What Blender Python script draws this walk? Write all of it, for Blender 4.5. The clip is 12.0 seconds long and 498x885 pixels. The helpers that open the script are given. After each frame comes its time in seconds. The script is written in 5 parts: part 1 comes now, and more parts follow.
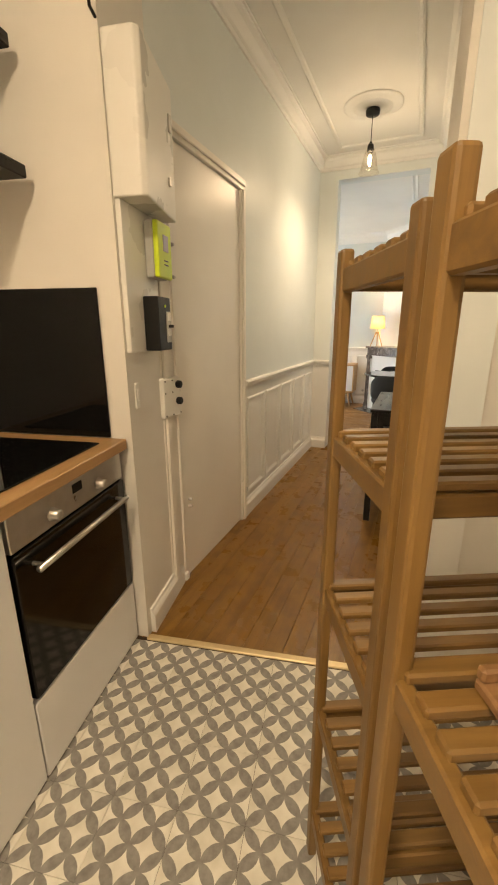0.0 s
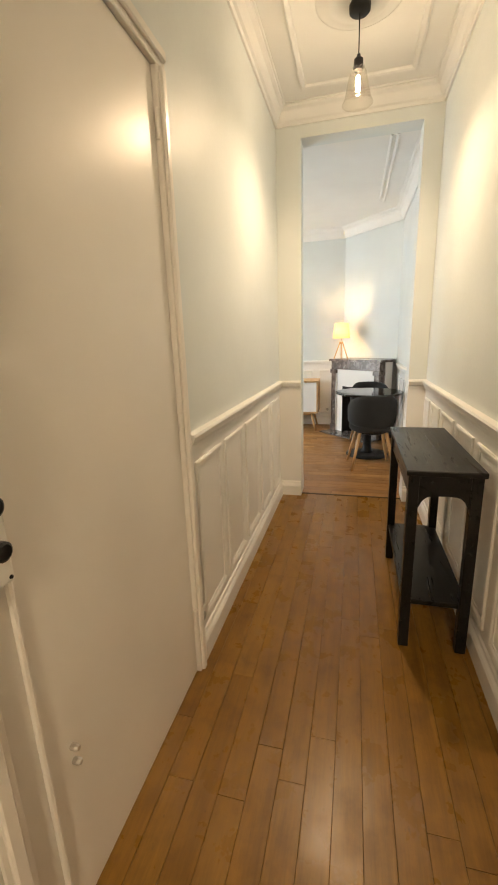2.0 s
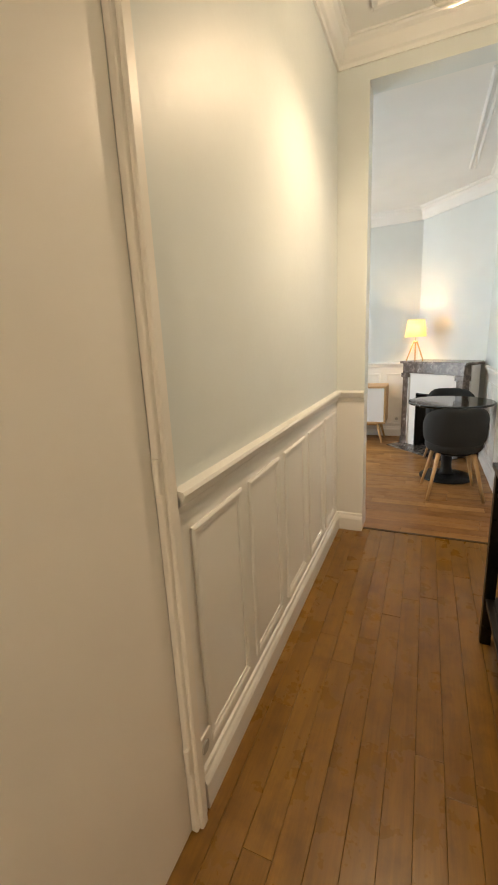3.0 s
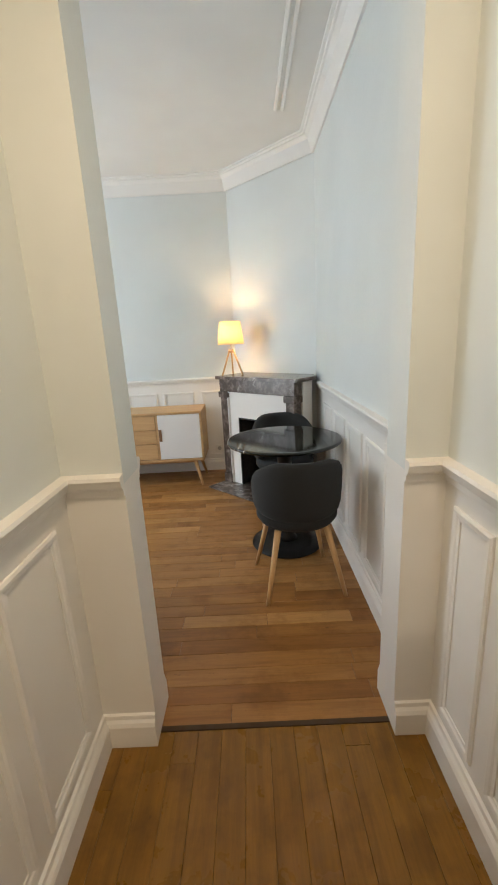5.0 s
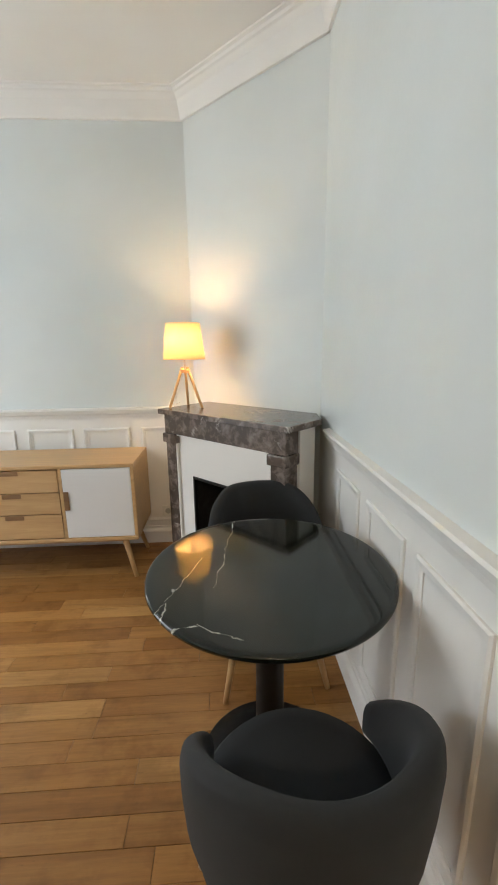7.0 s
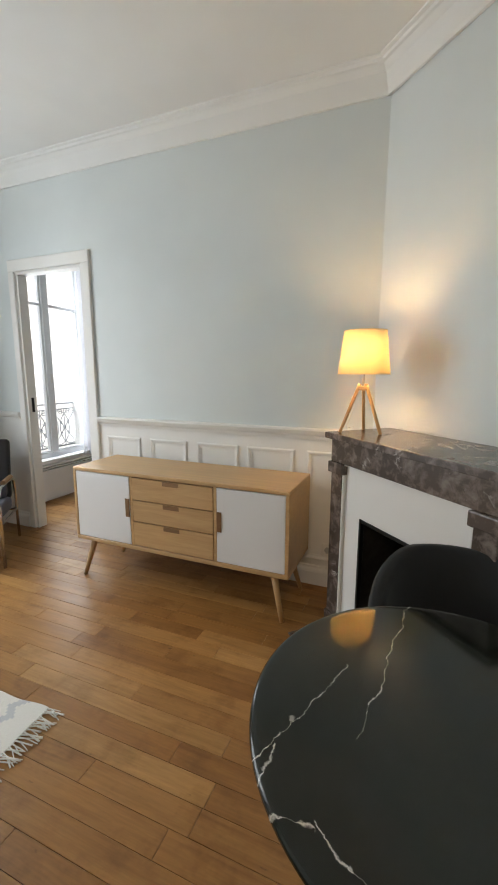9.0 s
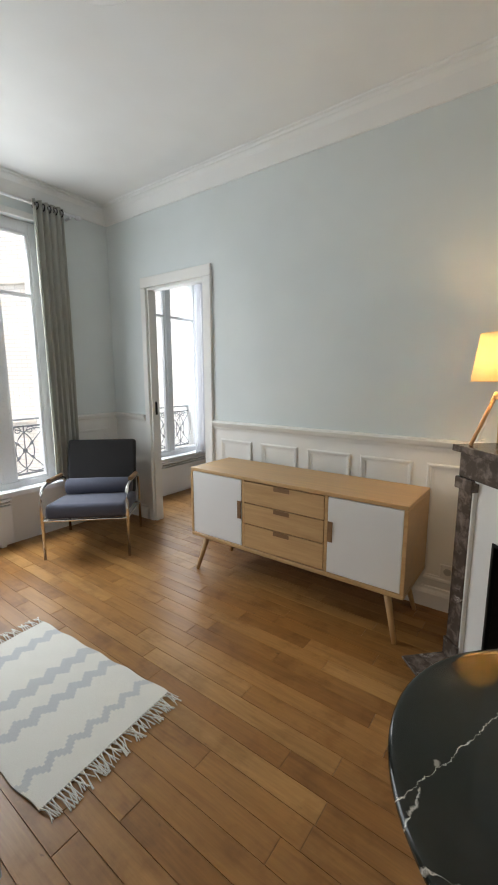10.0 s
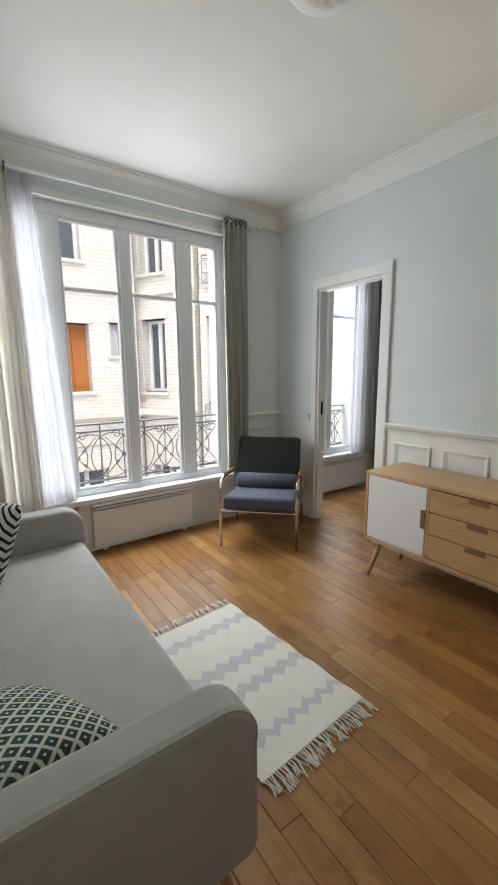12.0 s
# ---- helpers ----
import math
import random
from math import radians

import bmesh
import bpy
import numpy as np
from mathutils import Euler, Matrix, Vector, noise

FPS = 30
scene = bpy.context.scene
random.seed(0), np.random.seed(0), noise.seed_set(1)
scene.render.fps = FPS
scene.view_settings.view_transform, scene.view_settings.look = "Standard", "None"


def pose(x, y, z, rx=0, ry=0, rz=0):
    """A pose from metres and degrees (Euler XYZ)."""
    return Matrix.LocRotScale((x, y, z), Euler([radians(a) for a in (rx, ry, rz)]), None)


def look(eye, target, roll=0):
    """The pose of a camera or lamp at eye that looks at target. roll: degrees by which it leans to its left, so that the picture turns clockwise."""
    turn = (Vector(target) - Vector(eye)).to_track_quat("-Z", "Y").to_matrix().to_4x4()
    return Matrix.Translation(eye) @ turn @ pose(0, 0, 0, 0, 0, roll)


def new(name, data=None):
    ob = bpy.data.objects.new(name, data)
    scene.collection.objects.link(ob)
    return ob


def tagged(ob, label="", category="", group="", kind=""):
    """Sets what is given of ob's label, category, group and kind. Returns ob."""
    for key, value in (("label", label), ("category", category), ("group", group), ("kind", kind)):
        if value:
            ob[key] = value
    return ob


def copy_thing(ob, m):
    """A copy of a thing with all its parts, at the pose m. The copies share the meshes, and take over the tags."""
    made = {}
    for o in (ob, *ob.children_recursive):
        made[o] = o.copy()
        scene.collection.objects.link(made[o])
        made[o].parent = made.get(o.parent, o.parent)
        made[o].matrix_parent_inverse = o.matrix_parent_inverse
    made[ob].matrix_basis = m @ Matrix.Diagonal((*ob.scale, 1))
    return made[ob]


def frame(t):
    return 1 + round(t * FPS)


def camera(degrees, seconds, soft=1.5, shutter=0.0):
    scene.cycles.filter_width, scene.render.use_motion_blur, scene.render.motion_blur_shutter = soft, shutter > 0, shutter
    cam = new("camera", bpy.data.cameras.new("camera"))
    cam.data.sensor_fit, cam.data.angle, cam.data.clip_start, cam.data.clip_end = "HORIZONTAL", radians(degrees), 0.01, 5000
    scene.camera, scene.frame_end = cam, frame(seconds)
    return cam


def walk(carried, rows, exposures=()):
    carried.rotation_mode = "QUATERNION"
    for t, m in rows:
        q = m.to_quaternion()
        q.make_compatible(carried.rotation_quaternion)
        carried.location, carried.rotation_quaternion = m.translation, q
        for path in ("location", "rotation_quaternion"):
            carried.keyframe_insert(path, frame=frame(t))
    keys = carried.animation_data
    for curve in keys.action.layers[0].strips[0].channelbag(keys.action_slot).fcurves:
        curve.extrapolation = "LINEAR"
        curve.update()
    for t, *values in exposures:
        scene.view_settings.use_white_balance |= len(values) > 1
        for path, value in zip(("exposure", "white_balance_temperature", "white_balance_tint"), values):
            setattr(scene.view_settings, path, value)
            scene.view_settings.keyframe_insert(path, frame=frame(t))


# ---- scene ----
cam = camera(63.3, 12.0, 1.9)
PATH = [
    (0, (1.161, 1.177, 1.346), (0.433, 2.957, 0.799), -0.1),
    (0.5, (0.952, 1.432, 1.343), (0.391, 3.283, 0.834), 0.8),
    (1, (0.835, 1.69, 1.321), (0.306, 3.551, 0.816), 0.2),
    (1.5, (0.752, 2.001, 1.321), (0.183, 3.844, 0.792), -1.1),
    (2, (0.691, 2.332, 1.334), (0.198, 4.208, 0.846), -2.0),
    (2.5, (0.637, 2.618, 1.339), (-0.023, 4.446, 0.867), -2.8),
    (2.7, (0.638, 2.743, 1.333), (-0.178, 4.508, 0.867), -2.8),
    (4.3, (0.615, 3.933, 1.35), (0.328, 5.846, 0.84), -3.3),
    (4.5, (0.638, 4.125, 1.365), (0.423, 6.051, 0.872), -3.2),
    (5, (0.659, 4.555, 1.365), (0.641, 6.492, 0.868), -3.1),
    (5.5, (0.654, 4.987, 1.386), (0.829, 6.931, 0.95), -3.0),
    (6, (0.714, 5.396, 1.382), (0.792, 7.352, 0.975), -2.2),
    (6.5, (0.745, 5.713, 1.378), (0.87, 7.658, 0.933), -1.2),
    (6.7, (0.743, 5.835, 1.378), (0.877, 7.777, 0.92), -1.1),
    (8.3, (0.785, 6.33, 1.344), (0.354, 8.248, 0.975), 1.0),
    (8.5, (0.778, 6.367, 1.335), (0.256, 8.263, 0.973), 0.6),
    (9, (0.749, 6.391, 1.327), (-0.004, 8.212, 0.989), 0.2),
    (9.2, (0.758, 6.394, 1.323), (-0.108, 8.168, 1.006), -0.5),
    (9.5, (0.722, 6.385, 1.34), (-0.259, 8.096, 1.011), -0.2),
    (10, (0.676, 6.359, 1.35), (-0.5, 7.943, 1.025), -0.1),
    (10.5, (0.646, 6.316, 1.361), (-0.702, 7.758, 1.041), -0.2),
    (11, (0.626, 6.266, 1.369), (-0.854, 7.573, 1.051), -0.3),
    (11.5, (0.57, 6.2, 1.379), (-0.995, 7.403, 1.054), -0.3),
    (12, (0.44, 6.118, 1.388), (-1.167, 7.259, 1.047), -0.5),
]
EXPOSURES = [(0.0, 2.25, 7000, 10), (1.5, 2.35, 6900, 10), (2.7, 2.3, 6800, 10), (4.3, 1.95, 6450, 10), (5.5, 2.0, 6350, 10), (6.7, 1.95, 6500, 10), (8.3, 1.65, 6650, 10), (10.0, 1.32, 6600, 10), (12.0, 1.15, 6700, 10)]
walk(cam, [(t, look(eye, target, roll)) for t, eye, target, roll in PATH], EXPOSURES)

# ---- sky, sun, lamps' strengths ----
SKY, SUN, PENDANT, MANTEL_LAMP, KITCHEN_LAMP = 0.115, 0.3, 95.0, 66.0, 62.0
world = bpy.data.worlds.new("sky")
scene.world = world
world.use_nodes = True
wn = world.node_tree.nodes
sky = wn.new("ShaderNodeTexSky")
sky.sky_type, sky.sun_disc = "NISHITA", False
sky.sun_elevation, sky.sun_rotation = radians(58), radians(120)
sky.dust_density = 4.0
wn["Background"].inputs["Strength"].default_value = SKY
world.node_tree.links.new(sky.outputs["Color"], wn["Background"].inputs["Color"])
sun = new("sun", bpy.data.lights.new("sun", "SUN"))
sun.data.energy, sun.data.angle, sun.data.color = SUN, radians(25), (1.0, 0.97, 0.92)
sun.matrix_world = look((7, 3.0, 14), (0, 7.4, 0))

# daylight of the open sky above the courtyard: steeply down at the windows' heads, and level through their openings
for wy, wide, steep, level in ((7.235, 1.75, 110.0, 15.0), (9.56, 0.85, 45.0, 6.0)):
    for name, power, high, at in (("window_daylight", steep, 1.1, look((-3.75, wy, 3.45), (-1.2, wy, 0.6))),
                                  ("window_skylight", level, 1.95, look((-2.775, wy, 1.49), (0.0, wy, 1.49)))):
        day = new(name, bpy.data.lights.new(name, "AREA"))
        day.data.shape, day.data.size, day.data.size_y = "RECTANGLE", wide, high
        day.data.energy, day.data.color = power, (0.87, 0.945, 1.0)
        day.matrix_world = at

# the pendant's downward light
glare = new("pendant_light", bpy.data.lights.new("pendant_light", "SPOT"))
glare.data.energy, glare.data.color, glare.data.spot_size, glare.data.spot_blend, glare.data.shadow_soft_size = 13.0, (1.0, 0.74, 0.48), radians(172), 1.0, 0.03
glare.matrix_world = look((0.67, 4.826, 2.515), (0.67, 4.8261, 0.0))


# ---- materials ----
class Mat:
    """A node material under construction."""

    def __init__(self, name, colour, rough=0.6, metal=0.0):
        self.m = bpy.data.materials.new(name)
        self.m.use_nodes = True
        self.t = self.m.node_tree
        self.bsdf = self.t.nodes["Principled BSDF"]
        self.bsdf.inputs["Base Color"].default_value = (*colour, 1)
        self.bsdf.inputs["Roughness"].default_value = rough
        self.bsdf.inputs["Metallic"].default_value = metal
        self.co = None

    def n(self, kind, **props):
        node = self.t.nodes.new(kind)
        for key, value in props.items():
            if key == "operation":
                node.operation = value
            elif key == "blend_type":
                node.blend_type = value
        return node

    def link(self, a, b):
        self.t.links.new(a, b)

    def coords(self, scale=(1, 1, 1), shift=None):
        tc = self.n("ShaderNodeTexCoord")
        mp = self.n("ShaderNodeMapping")
        mp.inputs["Scale"].default_value = scale
        self.link(tc.outputs["Object"], mp.inputs["Vector"])
        if shift:
            info = self.n("ShaderNodeObjectInfo")
            mul = self.n("ShaderNodeMath", operation="MULTIPLY")
            mul.inputs[1].default_value = shift
            self.link(info.outputs["Random"], mul.inputs[0])
            self.link(mul.outputs[0], mp.inputs["Location"])
        return mp.outputs["Vector"]

    def noise(self, scale, detail=4, vector=None, rough=0.55, distort=0.0):
        nz = self.n("ShaderNodeTexNoise")
        nz.inputs["Scale"].default_value = scale
        nz.inputs["Detail"].default_value = detail
        nz.inputs["Roughness"].default_value = rough
        nz.inputs["Distortion"].default_value = distort
        self.link(vector or self.coords(), nz.inputs["Vector"])
        return nz.outputs["Fac"]

    def ramp(self, fac, stops):
        r = self.n("ShaderNodeValToRGB")
        el = r.color_ramp.elements
        while len(el) < len(stops):
            el.new(0.5)
        for e, (p, c) in zip(el, stops):
            e.position = p
            e.color = (*c, 1) if len(c) == 3 else c
        self.link(fac, r.inputs["Fac"])
        return r.outputs["Color"]

    def mix(self, fac, a, b, blend="MIX"):
        mx = self.n("ShaderNodeMixRGB", blend_type=blend)
        for sock, v in ((mx.inputs[0], fac), (mx.inputs[1], a), (mx.inputs[2], b)):
            if hasattr(v, "links") or hasattr(v, "is_linked"):
                self.link(v, sock)
            elif isinstance(v, (int, float)):
                sock.default_value = v
            else:
                sock.default_value = (*v, 1)
        return mx.outputs[0]

    def math(self, op, a, b=0.0):
        nd = self.n("ShaderNodeMath", operation=op)
        for sock, v in ((nd.inputs[0], a), (nd.inputs[1], b)):
            if hasattr(v, "is_linked"):
                self.link(v, sock)
            else:
                sock.default_value = v
        return nd.outputs[0]

    def colour(self, sock):
        self.link(sock, self.bsdf.inputs["Base Color"])
        return self

    def rough(self, sock):
        self.link(sock, self.bsdf.inputs["Roughness"])
        return self

    def bump(self, height, strength=0.2, dist=0.002):
        b = self.n("ShaderNodeBump")
        b.inputs["Strength"].default_value = strength
        b.inputs["Distance"].default_value = dist
        self.link(height, b.inputs["Height"])
        self.link(b.outputs["Normal"], self.bsdf.inputs["Normal"])
        return self


def grey3(v):
    return (v, v, v)


def paint(name, c, rough=0.5, wear=0.05):
    m = Mat(name, c, rough)
    big, small = m.noise(1.3, 3), m.noise(60, 3)
    dark = tuple(x * (1 - wear * 2.2) for x in c)
    lite = tuple(min(1, x * (1 + wear * 0.6)) for x in c)
    m.colour(m.ramp(big, [(0.3, dark), (0.65, lite)]))
    m.rough(m.ramp(small, [(0.3, grey3(rough * 0.85)), (0.7, grey3(min(1, rough * 1.15)))]))
    m.bump(m.noise(220, 2), 0.12, 0.001)
    return m.m


def wood(name, a, b, rough=0.45, axis="x", grain=1.0, varied=0.0, bump=0.15, streak=0.55):
    m = Mat(name, a, rough)
    k = {"x": (1.2, 16, 16), "y": (16, 1.2, 16), "z": (16, 16, 1.2)}[axis]
    v = m.coords(tuple(q * grain for q in k), 37.0)
    fine = m.noise(3.0, 6, v, 0.65, 0.6)
    big = m.noise(0.7, 3, v, 0.5, 1.0)
    c = m.ramp(fine, [(0.28, a), (0.72, b)])
    c = m.mix(m.math("MULTIPLY", big, streak), c, tuple(x * 0.55 for x in a), "MIX")
    if varied:
        info = m.n("ShaderNodeObjectInfo")
        isl = m.n("ShaderNodeNewGeometry")
        rnd = m.math("FRACT", m.math("ADD", info.outputs["Random"], isl.outputs["Random Per Island"]))
        tone = m.ramp(rnd, [(0.0, grey3(1 - varied)), (0.3, (1.0, 0.95, 0.88)), (0.6, grey3(1 - varied * 0.5)), (0.8, grey3(1.05)), (1.0, (1 + varied, 1 + varied * 0.9, 1 + varied * 0.75))])
        c = m.mix(1.0, c, tone, "MULTIPLY")
    m.colour(c)
    m.rough(m.ramp(fine, [(0.2, grey3(rough * 0.75)), (0.8, grey3(min(1, rough * 1.25)))]))
    m.bump(fine, bump, 0.002)
    return m.m


def floorboard(name, axis, tones, rough):
    """Worn varnished oak: each board its own tone, fine grain, soft cathedral figure, scuffed patches and a few dark flecks."""
    m = Mat(name, tones[0], rough)
    m.bsdf.inputs["Specular IOR Level"].default_value = 0.36
    k = {"x": (1.0, 14, 14), "y": (14, 1.0, 14)}[axis]
    info = m.n("ShaderNodeObjectInfo")
    isl = m.n("ShaderNodeNewGeometry")
    rnd = m.math("FRACT", m.math("ADD", info.outputs["Random"], isl.outputs["Random Per Island"]))
    tone = m.ramp(rnd, [(i / (len(tones) - 1), c) for i, c in enumerate(tones)])
    v = m.coords(k, 41.0)
    fine = m.noise(9.0, 5, v, 0.7)
    figure = m.noise(1.6, 3, v, 0.5, 0.5)
    c = m.mix(1.0, tone, m.ramp(fine, [(0.3, grey3(0.84)), (0.7, grey3(1.10))]), "MULTIPLY")
    c = m.mix(1.0, c, m.ramp(figure, [(0.3, (0.80, 0.76, 0.70)), (0.5, grey3(1.0)), (0.72, (1.12, 1.10, 1.06))]), "MULTIPLY")
    scuff = m.noise(5.0, 5, m.coords((1, 1, 1), 19.0), 0.65)
    c = m.mix(1.0, c, m.ramp(scuff, [(0.34, (0.74, 0.70, 0.64)), (0.5, grey3(1.0))]), "MULTIPLY")
    fleck = m.ramp(m.noise(6.0, 2, m.coords((4 if axis == "x" else 9, 9 if axis == "x" else 4, 6), 53.0)), [(0.72, grey3(0)), (0.80, grey3(0.6))])
    c = m.mix(fleck, c, (0.06, 0.03, 0.012))
    m.colour(c)
    m.rough(m.ramp(scuff, [(0.3, grey3(rough * 1.45)), (0.65, grey3(rough * 0.85))]))
    m.bump(fine, 0.06, 0.0015)
    return m.m


def plain(name, c, rough=0.5, metal=0.0, var=0.08, scale=25):
    m = Mat(name, c, rough, metal)
    nz = m.noise(scale, 4)
    m.colour(m.ramp(nz, [(0.3, tuple(x * (1 - var) for x in c)), (0.7, tuple(min(1, x * (1 + var)) for x in c))]))
    m.rough(m.ramp(nz, [(0.3, grey3(rough * 0.8)), (0.7, grey3(min(1, rough * 1.2)))]))
    return m.m


def fabric(name, c, rough=0.9, scale=900, sheen=0.08):
    m = Mat(name, c, rough)
    fine, big = m.noise(scale, 2), m.noise(9, 4)
    col = m.ramp(fine, [(0.25, tuple(x * 0.72 for x in c)), (0.75, tuple(min(1, x * 1.22) for x in c))])
    col = m.mix(0.35, col, m.ramp(big, [(0.3, tuple(x * 0.8 for x in c)), (0.7, tuple(min(1, x * 1.12) for x in c))]))
    m.colour(col)
    m.bsdf.inputs["Sheen Weight"].default_value = sheen
    m.bump(fine, 0.35, 0.0012)
    return m.m


def glow(name, c, strength):
    m = bpy.data.materials.new(name)
    m.use_nodes = True
    b = m.node_tree.nodes["Principled BSDF"]
    b.inputs["Base Color"].default_value = (*c, 1)
    b.inputs["Emission Color"].default_value = (*c, 1)
    b.inputs["Emission Strength"].default_value = strength
    return m


def glass(name, tint=(1, 1, 1), rough=0.0, gloss=1.0):
    m = bpy.data.materials.new(name)
    m.use_nodes = True
    t = m.node_tree
    t.nodes.remove(t.nodes["Principled BSDF"])
    tr, gl, mx, fr = (t.nodes.new("ShaderNodeBsdf" + k) if k in ("Transparent", "Glossy") else t.nodes.new("ShaderNode" + k)
                      for k in ("Transparent", "Glossy", "MixShader", "LayerWeight"))
    tr.inputs["Color"].default_value = (*tint, 1)
    gl.inputs["Roughness"].default_value = rough
    fr.inputs["Blend"].default_value = 0.18
    ml = t.nodes.new("ShaderNodeMath")
    ml.operation = "MULTIPLY"
    ml.inputs[1].default_value = gloss
    t.links.new(fr.outputs["Facing"], ml.inputs[0])
    t.links.new(ml.outputs[0], mx.inputs[0])
    t.links.new(tr.outputs[0], mx.inputs[1])
    t.links.new(gl.outputs[0], mx.inputs[2])
    t.links.new(mx.outputs[0], t.nodes["Material Output"].inputs["Surface"])
    return m


def sheer(name, c, through_part, stripe=0.0, clear=0.0):
    """Thin cloth that passes light; clear: the share of open weave."""
    m = bpy.data.materials.new(name)
    m.use_nodes = True
    t = m.node_tree
    b = t.nodes["Principled BSDF"]
    b.inputs["Base Color"].default_value = (*c, 1)
    b.inputs["Roughness"].default_value = 0.9
    tl, mx = t.nodes.new("ShaderNodeBsdfTranslucent"), t.nodes.new("ShaderNodeMixShader")
    tl.inputs["Color"].default_value = (*c, 1)
    mx.inputs[0].default_value = through_part
    tc, nz, bp = t.nodes.new("ShaderNodeTexCoord"), t.nodes.new("ShaderNodeTexNoise"), t.nodes.new("ShaderNodeBump")
    nz.inputs["Scale"].default_value = 600
    bp.inputs["Strength"].default_value = 0.2
    t.links.new(tc.outputs["Object"], nz.inputs["Vector"])
    t.links.new(nz.outputs["Fac"], bp.inputs["Height"])
    t.links.new(bp.outputs["Normal"], b.inputs["Normal"])
    t.links.new(b.outputs[0], mx.inputs[1])
    t.links.new(tl.outputs[0], mx.inputs[2])
    last = mx
    if clear:
        tp, m2 = t.nodes.new("ShaderNodeBsdfTransparent"), t.nodes.new("ShaderNodeMixShader")
        m2.inputs[0].default_value = clear
        t.links.new(mx.outputs[0], m2.inputs[1])
        t.links.new(tp.outputs[0], m2.inputs[2])
        last = m2
    t.links.new(last.outputs[0], t.nodes["Material Output"].inputs["Surface"])
    return m


def marble(name, base, vein, scale, width=0.02, rough=0.15, blotch=None):
    m = Mat(name, base, rough)
    v = m.coords()
    warp = m.noise(scale * 1.2, 5, v)
    wave = m.math("ABSOLUTE", m.math("SUBTRACT", m.noise(scale, 6, v, 0.6, 1.2), 0.5))
    vein_mask = m.ramp(wave, [(0.0, grey3(1)), (width, grey3(0))])
    keep = m.ramp(warp, [(0.53, grey3(0)), (0.62, grey3(1))])
    mask = m.mix(1.0, vein_mask, keep, "MULTIPLY")
    col = m.mix(mask, base, vein)
    if blotch:
        col = m.mix(m.ramp(m.noise(scale * 3, 6, v, 0.65, 0.3), [(0.46, grey3(0)), (0.66, grey3(1))]), col, blotch)
    speck = m.ramp(m.noise(scale * 14, 3, v), [(0.72, grey3(0)), (0.78, grey3(1))])
    col = m.mix(m.math("MULTIPLY", speck, 0.5), col, vein)
    m.colour(col)
    return m.m


def veined_top():
    """Black marble: long wandering white veins, a pale broken cluster near the rim, small flecks."""
    m = Mat("black_marble", (0.008, 0.010, 0.008), 0.085)
    m.bsdf.inputs["Specular IOR Level"].default_value = 0.48
    tc = m.n("ShaderNodeTexCoord")
    nz = m.n("ShaderNodeTexNoise")
    nz.inputs["Scale"].default_value, nz.inputs["Detail"].default_value, nz.inputs["Roughness"].default_value = 11.0, 6.0, 0.62
    m.link(tc.outputs["Object"], nz.inputs["Vector"])

    def vec(op, a, b):
        nd = m.n("ShaderNodeVectorMath", operation=op)
        for sock, v in zip(nd.inputs, (a, b)):
            if hasattr(v, "is_linked"):
                m.link(v, sock)
            else:
                sock.default_value = v
        return nd

    shift = vec("MULTIPLY", vec("SUBTRACT", nz.outputs["Color"], (0.5, 0.5, 0.5)).outputs[0], (0.055, 0.055, 0.0)).outputs[0]
    p = vec("MULTIPLY", vec("ADD", tc.outputs["Object"], shift).outputs[0], (1, 1, 0)).outputs[0]
    width = m.math("MULTIPLY", m.ramp(m.noise(23, 3), [(0.42, grey3(0.0)), (0.66, grey3(1.0))]), 1.0)
    veins = None
    for (ax, ay), (bx, by), w in (((-0.09, 0.36), (-0.165, -0.09), 0.0020), ((-0.20, 0.07), (-0.315, -0.21), 0.0020), ((-0.30, -0.255), (-0.20, -0.262), 0.0055),
                                  ((-0.20, -0.255), (-0.09, -0.305), 0.0028), ((-0.29, -0.16), (-0.285, -0.26), 0.0045)):
        pa = vec("SUBTRACT", p, (ax, ay, 0)).outputs[0]
        ab = (bx - ax, by - ay, 0)
        t = m.math("DIVIDE", vec("DOT_PRODUCT", pa, ab).outputs["Value"], ab[0] ** 2 + ab[1] ** 2)
        t = m.math("MINIMUM", m.math("MAXIMUM", t, 0.0), 1.0)
        foot = m.n("ShaderNodeVectorMath", operation="SCALE")
        foot.inputs[0].default_value = ab
        m.link(t, foot.inputs["Scale"])
        d = vec("LENGTH", vec("SUBTRACT", pa, foot.outputs[0]).outputs[0], (0, 0, 0)).outputs["Value"]
        hit = m.math("SUBTRACT", 1.0, m.math("MINIMUM", m.math("DIVIDE", d, m.math("ADD", m.math("MULTIPLY", width, w), 0.0003)), 1.0))
        veins = hit if veins is None else m.math("MAXIMUM", veins, hit)
    flecks = m.ramp(m.noise(34, 2), [(0.735, grey3(0)), (0.78, grey3(0.5))])
    ground = m.ramp(m.noise(5, 4), [(0.35, (0.006, 0.008, 0.006)), (0.7, (0.013, 0.016, 0.012))])
    m.colour(m.mix(m.mix(m.math("MULTIPLY", veins, 1.1), flecks, (0.9, 0.9, 0.9), "MIX"), ground, (0.62, 0.61, 0.57)))
    return m.m


